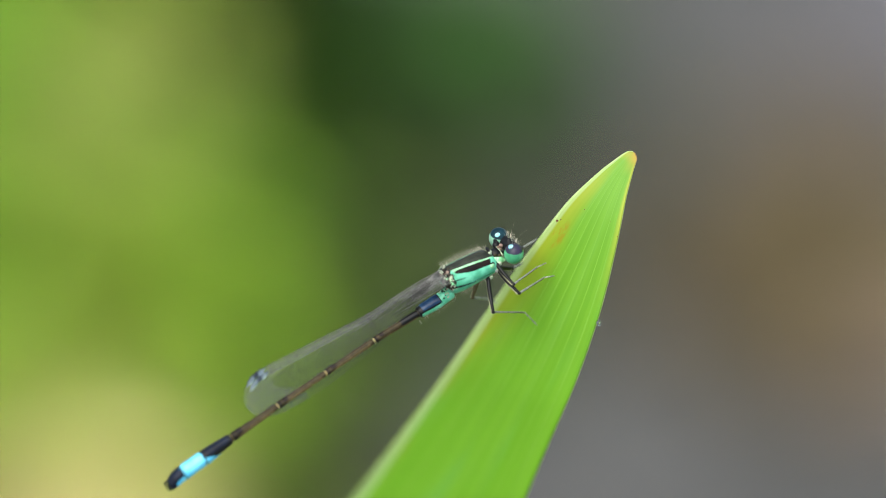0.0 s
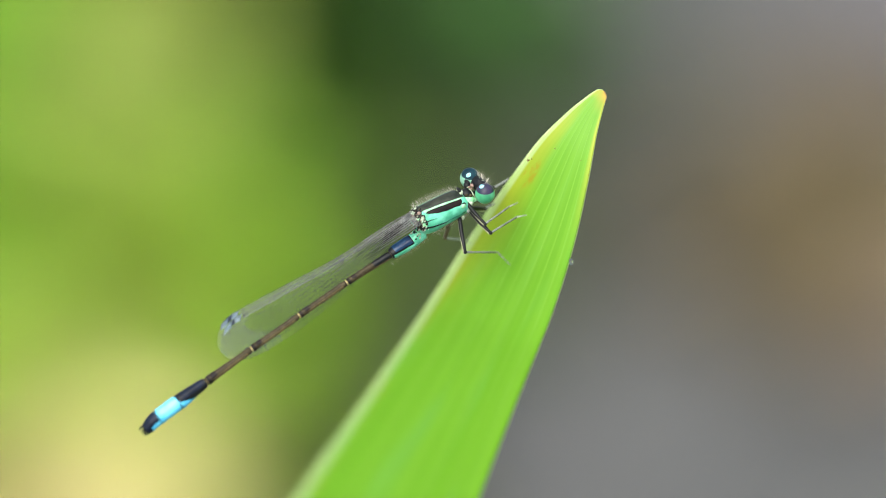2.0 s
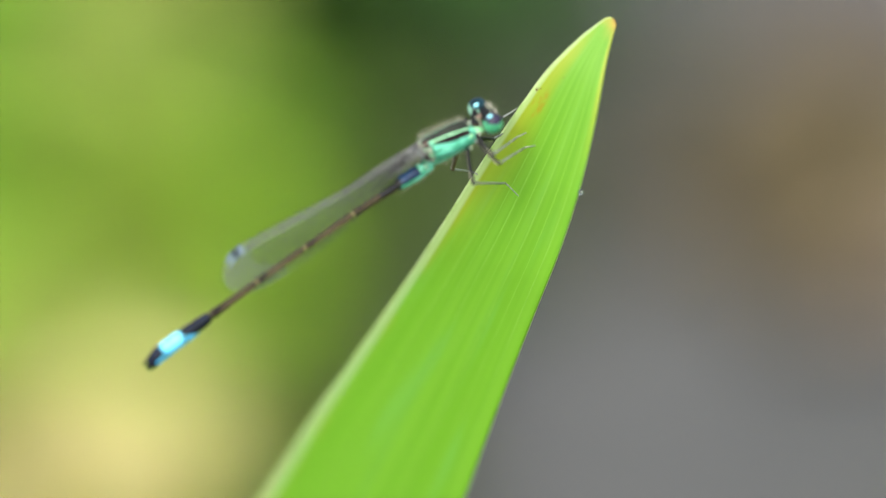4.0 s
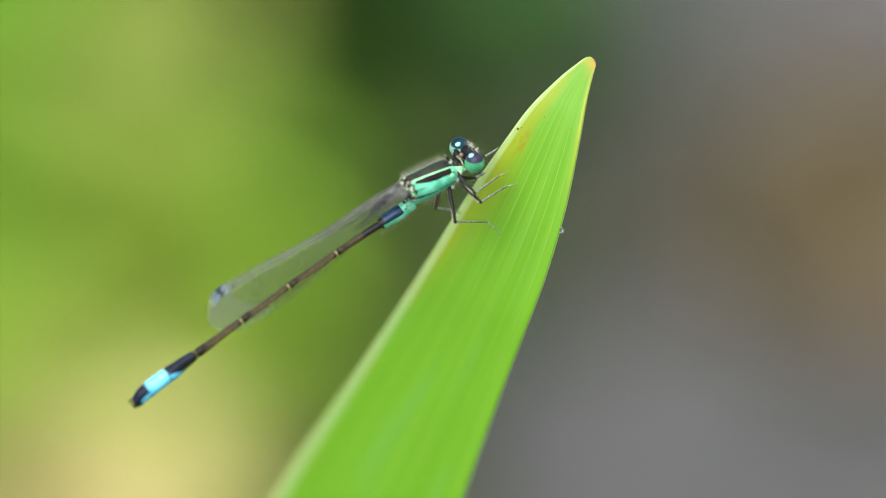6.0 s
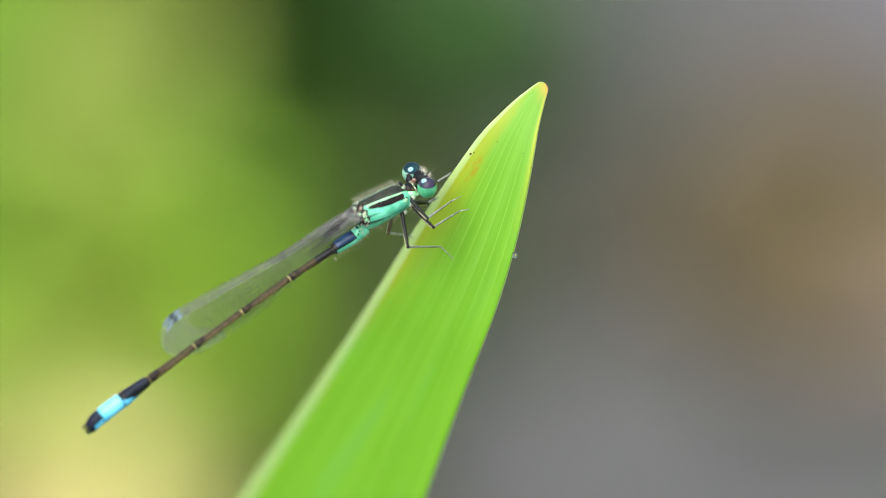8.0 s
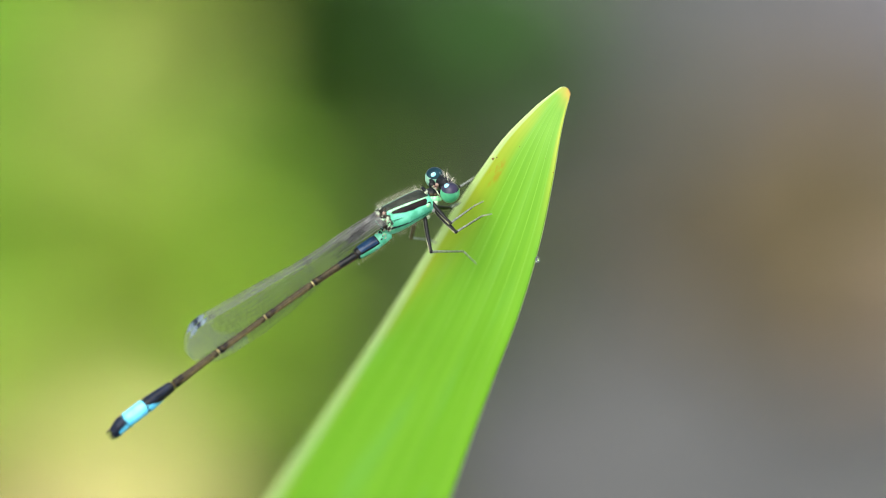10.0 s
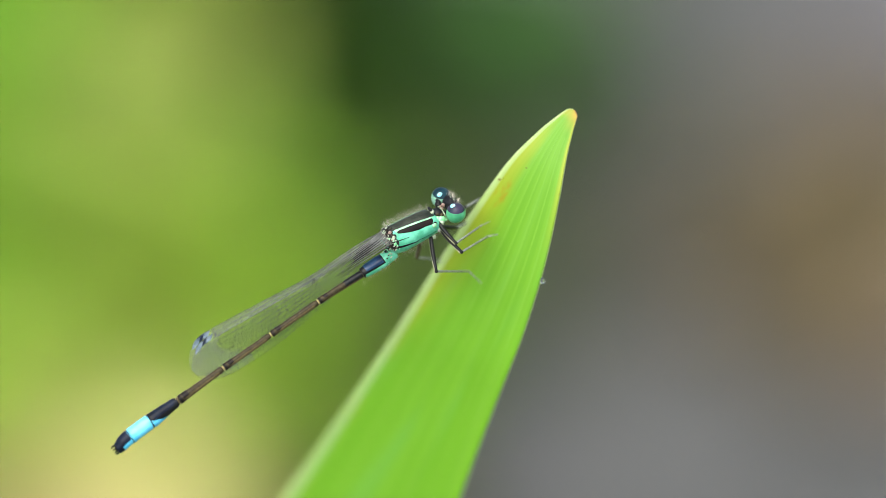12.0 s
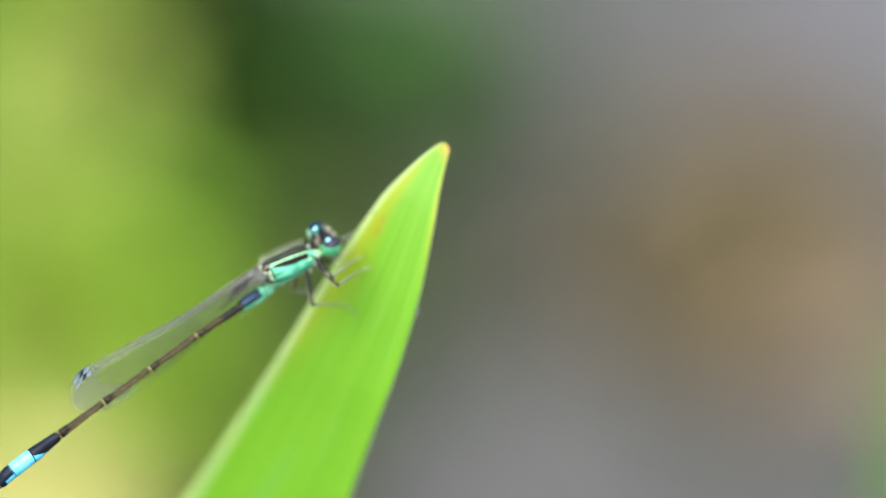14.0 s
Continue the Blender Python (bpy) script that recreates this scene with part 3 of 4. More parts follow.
AXIS = [(-27.0, -1.10), (-25.9, -0.84), (-23.9, -0.72), (-21.5, -0.61), (-17.5, -0.48), (-13.3, -0.40), (-9.1, -0.36), (-5.1, -0.52), (-3.6, -0.60), (-2.2, -0.45)]


def spine(x):
    return Vector((x, 0, table(AXIS, x)))


def ring_point(x, phi, r):
    a = radians(phi)
    return (spine(x) + Vector((0, -math.sin(a) * r, math.cos(a) * r))) * MM


def segment(x0, x1, r0, r1, flare=0.05, nu=18, nv=28):
    """One abdomen segment from x0 back to x1, a little swollen at both ends."""
    bm = bmesh.new()

    def p(i, j):
        swell = flare * (math.exp(-(i / 0.10) ** 2) * 0.4 + math.exp(-((1 - i) / 0.12) ** 2))
        end = 0.80 if i in (0, 1) else 1.0
        return ring_point(x0 + (x1 - x0) * i, 360 * j, (r0 + (r1 - r0) * i + swell) * end)
    rows = sheet(bm, p, nu, nv, True)
    bm.faces.new(rows[0])
    bm.faces.new(rows[-1][::-1])
    return bm


def band(x0, x1, r0, r1, a0, a1, lift=0.012, nu=14, nv=12, slant=0.0):
    """A patch of another colour on a segment, between two angles; slant draws one corner back."""
    bm = bmesh.new()

    def p(i, j):
        x = x0 + (x1 - x0) * i + slant * (1 - j) ** 0.7 * (1 - i)
        rim = min(1, 6 * min(i, 1 - i), 5 * min(j, 1 - j))
        return ring_point(x, a0 + (a1 - a0) * j, r0 + (r1 - r0) * i + lift * (0.1 + 0.9 * rim))
    sheet(bm, p, nu, nv)
    return bm


def build_leg(name, parent, points, thick, thigh=None):
    """Hip, knee, shin end and foot: thigh, shin (> bristles) and foot as parts."""
    p = [Vector(q) * MM for q in points]
    leg = None
    bm = bmesh.new()
    n = 8
    bow = (p[1] - p[0]).orthogonal().normalized() * 0.06 * MM
    path = [p[0].lerp(p[1], k / n) + bow * math.sin(math.pi * k / n) for k in range(n + 1)]
    tube(bm, path, [thick * MM * (0.75 + 0.5 * math.sin(math.pi * (0.25 + 0.7 * k / n))) for k in range(n + 1)], 10)
    blob(bm, p[1], [thick * 1.05 * MM] * 3, rings=8, sides=10)
    leg = part("leg", bm, thigh or BLACK, parent, "black leg with pale grey shin")
    bm = bmesh.new()
    eye = Vector((-0.17, -0.75, 0.64))
    back = (p[1] - p[0]).normalized().cross(eye).normalized() * thick * 0.74 * MM
    under = (p[2] - p[1]).normalized().cross(eye).normalized() * thick * 0.42 * MM
    tube(bm, [q + back for q in path[1:]], [thick * 0.60 * MM] * n, 6)
    part("thigh_stripe", bm, THIGH, leg, "pale stripe along the thigh")
    bm = bmesh.new()
    path = [p[1].lerp(p[2], k / n) for k in range(n + 1)]
    tube(bm, path, [thick * MM * (0.68 - 0.2 * k / n) for k in range(n + 1)], 8)
    part("shin", bm, LEG_PALE, leg, "grey shin")
    bm = bmesh.new()
    tube(bm, [q + under for q in path], [thick * 0.22 * MM] * (n + 1), 6)
    part("shin_stripe", bm, BLACK, leg)
    bm = bmesh.new()
    way = (p[2] - p[1]).normalized()
    perp = way.cross(Vector((0.3, 0.5, 0.8))).normalized()

    def spot(r):
        return p[1].lerp(p[2], r.uniform(0.08, 0.95)), perp * r.choice((-1, 1)) + way * 0.5
    hairs(bm, spot, 18, 0.42, len(name) * 7, 0.2)
    part("bristles", bm, BLACK, leg)
    bm = bmesh.new()
    end = p[3] + (p[3] - p[2]) * 0.15
    tube(bm, [p[2], p[2].lerp(p[3], 0.5), p[3], end], [thick * 0.42 * MM, thick * 0.34 * MM, thick * 0.36 * MM, thick * 0.12 * MM], 8)
    part("foot", bm, LEG_PALE, leg)
    return leg


WING_L = 17.4


def wing_edge(t):
    """Upper and lower edge of a wing at t from base to tip, in mm from the base."""
    top = table([(0, 0.42), (0.1, 0.52), (0.2, 0.47), (0.375, 0.38), (0.6, 0.72), (0.86, 1.08), (0.93, 0.88), (0.975, 0.15), (1, -0.85)], t)
    low = table([(0, -0.15), (0.06, -0.5), (0.22, -1.45), (0.4, -2.35), (0.6, -2.95), (0.78, -3.1), (0.9, -2.85), (0.97, -2.1), (1, -1.2)], t)
    return top, low


def build_wing(parent, base, pitch, yaw, size, seed, slip=0.0):
    """A long clear wing: film, lengthwise and cross veins and the pale stigma near the tip."""
    r = random.Random(seed)
    m = Matrix.Translation(Vector(base) * MM) @ Euler((0, radians(pitch), radians(yaw))).to_matrix().to_4x4() @ Matrix.Scale(size, 4)

    def w(t, k, lift=0.0):
        top, low = wing_edge(t)
        pleat = 0.03 * math.sin(k * 26) * (1 - k) + 0.05 * math.sin(t * 3)
        return m @ (Vector((-WING_L * t, pleat + lift, top + (low - top) * k)) * MM)
    bm = bmesh.new()
    sheet(bm, lambda i, j: w(i, j), 70, 24)
    film = part("wing", bm, MEMBRANE, parent, "clear narrow wing folded along the back")
    bm = bmesh.new()
    sheet(bm, lambda i, j: w(0.02 + 0.83 * i, 0.01 + 0.10 * j, 0.012), 60, 4)
    part("leading_band", bm, BAND_FILM, film, "greyer film along the leading edge")
    for k0, k1, reach, lift in ((0.04, 0.40, 0.33, -0.012), (0.10, 0.80, 0.20, -0.024), (0.30, 0.95, 0.27, -0.036)):
        bm = bmesh.new()
        sheet(bm, lambda i, j: w(0.01 + reach * i, k0 + (k1 - k0) * (0.5 * i + j * (1 - i ** 1.6)), lift), 24, 8)
        part("base_film", bm, BASE_FILM, film, "dusky film near the wing base")
    bm = bmesh.new()
    sheet(bm, lambda i, j: w(0.80 + 0.06 * math.sin(5 * j) + (0.195 - 0.06 * math.sin(5 * j)) * i, 0.02 + 0.96 * j, -0.014), 16, 14)
    part("tip_film", bm, TIP_FILM, film, "milky film at the wing tip")
    # lengthwise veins, thicker and paler at the leading edge
    lines = [(0.0, 0, 1.0, 0.040, VEIN_PALE), (0.09, 0, 0.92, 0.030, VEIN_PALE), (0.17, 0.0, 0.97, 0.034, VEIN_PALE), (0.30, 0.06, 0.98, 0.030, VEIN_PALE), (0.40, 0.3, 0.99, 0.022, VEIN), (0.50, 0.04, 0.99, 0.028, VEIN), (0.62, 0.34, 0.98, 0.022, VEIN), (0.74, 0.05, 0.96, 0.024, VEIN), (0.86, 0.36, 0.9, 0.022, VEIN), (1.0, 0, 1.0, 0.032, VEIN)]
    for k, a, b, th, mt in lines:
        bm = bmesh.new()
        n = 36
        tube(bm, [w(a + (b - a) * i / n, k + 0.02 * math.sin(9 * i / n + k * 7) * (0 < k < 1)) for i in range(n + 1)], [th * (0.36 if mt is VEIN_PALE else 0.34) * MM * (1 - 0.6 * i / n) for i in range(n + 1)], 5)
        part("long_vein", bm, mt, film)
    bm = bmesh.new()
    for i in range(42):
        t = 0.20 + 0.77 * i / 42
        for a, b in ((0, 0.17), (0.17, 0.30), (0.30, 0.40), (0.40, 0.5), (0.5, 0.62), (0.62, 0.74), (0.74, 0.86), (0.86, 1.0)):
            tt = t + r.uniform(-0.011, 0.011)
            if (a >= 0.3 and t < 0.34 and i % 2) or (a in (0.30, 0.62) and t < 0.36) or (a < 0.17 and i % 2):
                continue
            tube(bm, [w(tt, a), w(tt + 0.004, (a + b) / 2), w(tt + 0.006, b)], [r.choice((0.0048, 0.0060, 0.0072)) * MM] * 3, 4, False)
    tagged(part("vein_net", bm, VEIN, film, "fine net of dark cross veins"), kind="stuff")
    bm = bmesh.new()
    tube(bm, [w(0.365, 0.0), w(0.372, 0.08), w(0.378, 0.20)], [0.035 * MM, 0.03 * MM, 0.02 * MM], 6)
    part("node", bm, VEIN, film, "dark kink on the leading edge")

    def cell(t0, t1, k0, k1, mt, name, label):
        bm = bmesh.new()
        for lift in (0.035, -0.035):
            sheet(bm, lambda i, j: w(slip + t0 + (t1 - t0) * i + 0.016 * j, k0 + (k1 - k0) * j, lift), 8, 6)
        part(name, bm, mt, film, label)
    cell(0.856, 0.883, 0.0, 0.085, STIGMA_W, "stigma", "pale blue-white wing stigma")
    cell(0.884, 0.904, 0.0, 0.088, STIGMA_D, "stigma_core", "dark blue core of the stigma")
    cell(0.905, 0.930, 0.0, 0.095, STIGMA_W, "stigma", "pale blue-white wing stigma")
    return film


def build_damselfly():
    fly = new("damselfly")
    fly.matrix_world = POSE
    tagged(fly, "slender turquoise and black damselfly clinging to the green leaf", "damselfly")
    # thorax
    bm = bmesh.new()
    rows = sheet(bm, lambda i, j: thorax_point(-2.75 + 4.37 * i, 360 * j), 48, 64, True)
    bm.faces.new(rows[0])
    bm.faces.new(rows[-1][::-1])
    thorax = part("thorax", bm, TURQUOISE, fly, "turquoise thorax with black and green stripes")
    wave = lambda t: 0.8 * math.sin(9 * t)
    stripe = lambda t: 28 + 19 * t
    part("back_band", thorax_patch(-2.0, 1.50, lambda t: -(24 + 13 * t) - wave(t), lambda t: stripe(t) - 5.0 + wave(t), 0.016, 44, 30), BACKBAND, thorax, "dark olive-black band along the back")
    part("back_ridge", thorax_patch(-1.7, 1.25, lambda t: -2.2, lambda t: 1.2, 0.024, 40, 4), BRONZE, thorax, "dull bronze ridge along the back")
    for s in (1, -1):
        low = lambda t: s * (stripe(t) - 5.0 + wave(t) - (0 if s > 0 else 4 + 6 * t))
        high = lambda t: s * (stripe(t) + 4.6 - 2.5 * t + 5 * math.exp(-(t / 0.08) ** 2) - (0 if s > 0 else 4 + 6 * t))
        part("shoulder_stripe", thorax_patch(-1.62, 1.36, low, high, 0.014, 48, 8), STRIPE, thorax, "light green shoulder stripe")
        deep = lambda t: 6 + 23 * min(1, 3.2 * t) ** 0.6 * (1 - 0.9 * max(0, (t - 0.86) / 0.14) ** 2) + 1.1 * math.sin(15 * t)
        part("shoulder_band", thorax_patch(-1.56, 1.18, lambda t: high(t * 0.93 + 0.02), lambda t: high(t * 0.93 + 0.02) + s * deep(t), 0.018, 60, 14), UMBER, thorax, "brown-black shoulder band")
        part("suture", thorax_patch(-2.3, -1.05, lambda t: s * (71 + 10 * t), lambda t: s * (72.5 + 10 * t + 5 * (1 - t)), 0.02, 24, 6), BLACK, thorax, "dark suture on the side")
        part("suture", thorax_patch(-2.35, -0.6, lambda t: s * (96 + 22 * t), lambda t: s * (98 + 22 * t + 9 * (1 - t) ** 0.8), 0.02, 30, 6), BLACK, thorax, "dark suture on the side")
        part("suture", thorax_patch(-0.75, 0.9, lambda t: s * (113 + 6 * t), lambda t: s * (115 + 6 * t), 0.014, 24, 4), STEEL_DARK, thorax, "fine dark seam")
        part("hinge_field", thorax_patch(-2.70, -1.88, lambda t: s * (-14 - 8 * t), lambda t: s * (112 - 34 * t * t), 0.012, 16, 30), UMBER, thorax, "brown-black field between the wing hinges")
        part("side_spot", thorax_patch(-2.74, -2.40, lambda t: s * -10, lambda t: s * (92), 0.02), BRONZE, thorax)
    # rounded pale plates where the wings are hinged, set in the dark field
    plates = [(-1.92, -9, 0.17, 0.14, PALE), (-2.34, 6, 0.15, 0.13, PALE), (-2.64, -8, 0.13, 0.12, STIGMA_W), (-1.96, 26, 0.18, 0.16, ROSY), (-2.06, 57, 0.27, 0.17, PALE),
              (-2.40, 45, 0.12, 0.12, PALE), (-2.66, 72, 0.15, 0.13, PALE), (-2.46, 73, 0.14, 0.12, PALE), (-2.22, 83, 0.16, 0.16, STRIPE), (-2.66, 104, 0.20, 0.16, PALE),
              (-2.44, 108, 0.13, 0.11, PALE), (-2.62, 90, 0.11, 0.10, BRONZE), (-2.18, 38, 0.10, 0.09, BLACK), (-1.72, 9, 0.13, 0.08, BRONZE), (-2.30, 24, 0.12, 0.10, BRONZE),
              (-2.58, 32, 0.13, 0.11, PALE), (-2.62, 54, 0.12, 0.10, ROSY), (-2.26, 68, 0.08, 0.07, PALE), (-2.12, -28, 0.15, 0.12, PALE), (-1.80, -24, 0.12, 0.10, PALE), (-2.46, -26, 0.14, 0.12, BRONZE)]
    r = random.Random(31)
    for k in range(30):
        phi = -30 + 142 * ((k * 0.6180339887) % 1)
        plates.append((-2.68 + 0.70 * r.random() + (0.10 if phi < 40 else 0), phi, r.uniform(0.07, 0.12), r.uniform(0.06, 0.09), (PALE, PALE, ROSY, STRIPE, PALE, BRONZE)[k % 6]))
    for x, phi, along, across, mt in plates:
        bm = bmesh.new()
        blob(bm, (0, 0, 0), (along * 0.84 * MM, across * 0.84 * MM, 0.070 * MM), (0, 0, 25), 10, 14)
        at, out = thorax_point(x, phi, 0.02), (thorax_point(x, phi, 0.3) - thorax_point(x, phi, 0.0)).normalized()
        bm.transform(Matrix.Translation(at) @ Vector((0, 0, 1)).rotation_difference(out).to_matrix().to_4x4())
        hinge = part("wing_hinge", bm, mt, thorax)
        bm = bmesh.new()
        blob(bm, (0, 0, -0.03 * MM), (along * 1.22 * MM, across * 1.26 * MM, 0.072 * MM), (0, 0, 25), 8, 14)
        bm.transform(Matrix.Translation(at) @ Vector((0, 0, 1)).rotation_difference(out).to_matrix().to_4x4())
        part("hinge_rim", bm, BLACK, hinge)
    r = random.Random(3)
    for k in range(26):
        bm = bmesh.new()
        phi = r.uniform(-35, 112)
        at = thorax_point(-2.66 + 0.62 * r.random() + (0.12 if phi < 40 else 0), phi, 0.03)
        z = r.uniform(0.035, 0.07)
        blob(bm, at, (z * MM * r.uniform(0.8, 1.6), z * MM, z * 0.8 * MM), (r.uniform(0, 180), r.uniform(0, 180), 0), 8, 10)
        part("hinge_knob", bm, (PALE, BLACK, BRONZE, BLACK, ROSY)[k % 5], thorax)
    for k in range(8):
        bm = bmesh.new()
        phi = -8 + 11.5 * k
        root = thorax_point(-2.34 - 0.02 * (k % 3), phi, 0.02)
        tip = Vector((-5.6 - 0.5 * (k % 3), 0.36, 1.20 - 0.145 * k)) * MM
        bend = root.lerp(tip, 0.4) + Vector((0, -0.10, 0.05)) * MM
        tube(bm, [root, root.lerp(bend, 0.6), bend, bend.lerp(tip, 0.5), tip], [q * MM for q in (0.075, 0.050, 0.034, 0.022, 0.008)], 8)
        part("wing_root", bm, VEIN_PALE, thorax, "stiff grey root of a wing vein")
    bm = bmesh.new()

    def on_thorax(q):
        x, phi = q.uniform(-2.2, 1.5), q.choice((q.uniform(-80, -26), q.uniform(-60, -26), q.uniform(125, 185)))
        a = radians(phi)
        return thorax_point(x, phi), Vector((0.25, -math.sin(a), math.cos(a)))
    hairs(bm, on_thorax, 380, 0.66, 5, 0.5)
    tagged(part("fuzz", bm, HAIR, thorax, "fine brownish hairs"), kind="stuff")
    # neck
    bm = bmesh.new()
    blob(bm, (1.75 * MM, 0, 0.12 * MM), (0.52 * MM, 0.50 * MM, 0.46 * MM), (0, 12, 0), 18, 24)
    blob(bm, (2.22 * MM, 0.42 * MM, 0.42 * MM), (0.26 * MM, 0.30 * MM, 0.30 * MM))
    neck = part("neck_plate", bm, BLACK, fly, "black collar with pale edges")
    for s in (1, -1):
        bm = bmesh.new()
        blob(bm, (1.72 * MM, -s * 0.50 * MM, -0.12 * MM), (0.36 * MM, 0.24 * MM, 0.33 * MM), (0, 20, 0), 14, 18)
        part("neck_side", bm, STRIPE, neck)
        bm = bmesh.new()
        tube(bm, [Vector((2.10 + 0.04 * math.sin(k * 0.4), -s * (0.08 + 0.52 * k / 8), 0.52 - 0.62 * (k / 8) ** 2)) * MM for k in range(9)], [(0.042 + 0.012 * math.sin(k * 1.3)) * MM for k in range(9)], 8)
        part("collar_edge", bm, PALE, neck)
        for x, y, z, q in ((1.55, 0.46, 0.16, 0.15), (1.92, 0.46, 0.20, 0.13), (2.02, 0.50, -0.28, 0.17), (1.50, 0.62, -0.16, 0.17), (1.68, 0.36, 0.36, 0.12), (2.24, 0.16, 0.44, 0.10), (1.40, 0.20, 0.66, 0.13), (1.52, 0.06, 0.62, 0.11)):
            bm = bmesh.new()
            blob(bm, (x * MM, -s * y * MM, z * MM), (q * 1.2 * MM, q * MM, q * MM), (20, 30, 0), 10, 12)
            part("neck_lobe", bm, PALE if z > 0.6 else ROSY if z > 0.4 else STRIPE if q > 0.14 else BRONZE, neck)
        for x, y, z, q, mt in ((1.30, 0.72, -0.42, 0.29, STRIPE), (1.62, 0.78, -0.20, 0.17, PALE), (1.16, 0.88, -0.52, 0.15, LEG_PALE), (0.62, 0.80, -0.80, 0.17, PALE)):
            bm = bmesh.new()
            blob(bm, (x * MM, -s * y * MM, z * MM), (q * MM, q * 0.75 * MM, q * 1.1 * MM), (0, 20, 0), 12, 16)
            part("hip", bm, mt, neck)
        bm = bmesh.new()
        blob(bm, thorax_point(1.00, s * 84, 0.02), (0.20 * MM, 0.13 * MM, 0.21 * MM), (0, 0, s * 15), 12, 16)
        part("shoulder_lobe", bm, STRIPE, neck, "round light green lobe below the collar")
        bm = bmesh.new()
        blob(bm, thorax_point(1.05, s * 83, 0.0), (0.225 * MM, 0.09 * MM, 0.235 * MM), (0, 0, s * 15), 12, 16)
        part("lobe_rim", bm, BLACK, neck)
    bm = bmesh.new()
    blob(bm, (1.44 * MM, 0.10 * MM, 0.84 * MM), (0.13 * MM, 0.30 * MM, 0.13 * MM))
    part("back_knob", bm, BLACK, neck)
    # head
    tilt = Matrix.Translation(Vector((2.78, 0, 0.15)) * MM) @ Euler((radians(11), radians(14), radians(7.5))).to_matrix().to_4x4()
    bm = bmesh.new()
    blob(bm, (0.20 * MM, 0, 0.03 * MM), (0.50 * MM, 1.20 * MM, 0.54 * MM), (0, 0, 0), 20, 28)
    blob(bm, (0.42 * MM, 0, -0.15 * MM), (0.44 * MM, 0.62 * MM, 0.55 * MM), (0, 0, 0), 16, 20)
    bm.transform(tilt)
    head = part("head", bm, BLACK, fly, "black head with blue spots behind the eyes")
    for s in (1, -1):
        bm = bmesh.new()
        out, fore = (0.95, -0.04) if s > 0 else (1.06, 0.10)
        blob(bm, (fore * MM, -s * out * MM, 0.0), (0.73 * MM, 0.70 * MM, 0.78 * MM), (s * 12, 0, 0), 28, 36)
        bm.transform(tilt)
        eye = part("eye", bm, EYE_LOW if s > 0 else EYE_BACK, head, "glossy green compound eye with a dark top")
        bm = bmesh.new()
        m = Matrix.LocRotScale(Vector((fore, -s * out, 0.0)) * MM, Euler((radians(s * 12), 0, 0)), Vector((0.742, 0.712, 0.792)) * MM)

        def cap(i, j):
            a, b = 2 * math.pi * j, radians(61) * i
            pole = Euler((radians(-s * 14), radians(6), 0)).to_matrix()
            return tilt @ m @ (pole @ Vector((math.sin(b) * math.cos(a), math.sin(b) * math.sin(a), math.cos(b))))
        sheet(bm, cap, 14, 36, True)
        part("eye_cap", bm, EYE_TOP if s > 0 else EYE_TEAL, eye, "dark blue-black top of the eye")
        bm = bmesh.new()
        at = (-0.22, 0.90, 0.70) if s > 0 else (-0.18, 0.82, 0.64)
        blob(bm, (at[0] * MM, -s * at[1] * MM, at[2] * MM), (0.20 * MM, 0.22 * MM, 0.10 * MM), (s * (18 if s > 0 else 10), -20, 0), 12, 18)
        bm.transform(tilt)
        part("eye_spot", bm, SPOT, head, "round pale cyan spot behind the eye")
        bm = bmesh.new()
        path = [Vector((0.55 + 0.10 * k, -s * (0.30 + 0.05 * k), 0.30 + 0.22 * k - 0.012 * k * k)) * MM for k in range(9)]
        tube(bm, path, [0.045 * MM, 0.040 * MM] + [0.0022 * MM] * 7, 6)
        bm.transform(tilt)
        part("antenna", bm, HAIR, head, "thin pale antenna")
    bm = bmesh.new()
    blob(bm, (-0.46 * MM, 0.62 * MM, 0.22 * MM), (0.16 * MM, 0.30 * MM, 0.24 * MM), (0, -20, 0), 12, 16)
    bm.transform(tilt)
    part("nape_hollow", bm, BLACK, head, "black hollow behind the eye")
    bm = bmesh.new()
    blob(bm, (-0.48 * MM, 0.00 * MM, 0.36 * MM), (0.13 * MM, 0.17 * MM, 0.15 * MM), (0, -20, 0), 12, 16)
    bm.transform(tilt)
    part("nape_plate", bm, ROSY, head, "rosy tan plate on the nape")
    for x, y, z in ((0.50, 0.0, 0.46), (0.34, 0.20, 0.56), (0.34, -0.20, 0.56)):
        bm = bmesh.new()
        blob(bm, (x * MM, y * MM, z * MM), [0.05 * MM] * 3, (0, 0, 0), 8, 10)
        bm.transform(tilt)
        part("ocellus", bm, PALE, head, "tiny pale bead eye")
    for x, y, z, q in ((0.14, 0.0, 0.48, 0.18), (0.26, 0.34, 0.46, 0.15), (0.26, -0.34, 0.46, 0.15), (-0.26, 0.26, 0.20, 0.15), (-0.26, -0.26, 0.20, 0.15)):
        bm = bmesh.new()
        blob(bm, (x * MM, y * MM, z * MM), (q * MM, q * 1.1 * MM, q * 0.7 * MM), (0, -20, 0), 10, 12)
        bm.transform(tilt)
        part("brow_lobe", bm, BLACK, head)
    bm = bmesh.new()
    blob(bm, (0.70 * MM, 0, -0.42 * MM), (0.30 * MM, 0.44 * MM, 0.36 * MM), (0, 0, 0), 14, 18)
    bm.transform(tilt)
    part("mouth", bm, STRIPE, head, "green face plate")
    bm = bmesh.new()

    def on_head(q):
        y = q.uniform(-0.6, 0.72)
        a = q.uniform(0.1, 1.5)
        way = Vector((math.cos(a), y * 0.3, math.sin(a)))
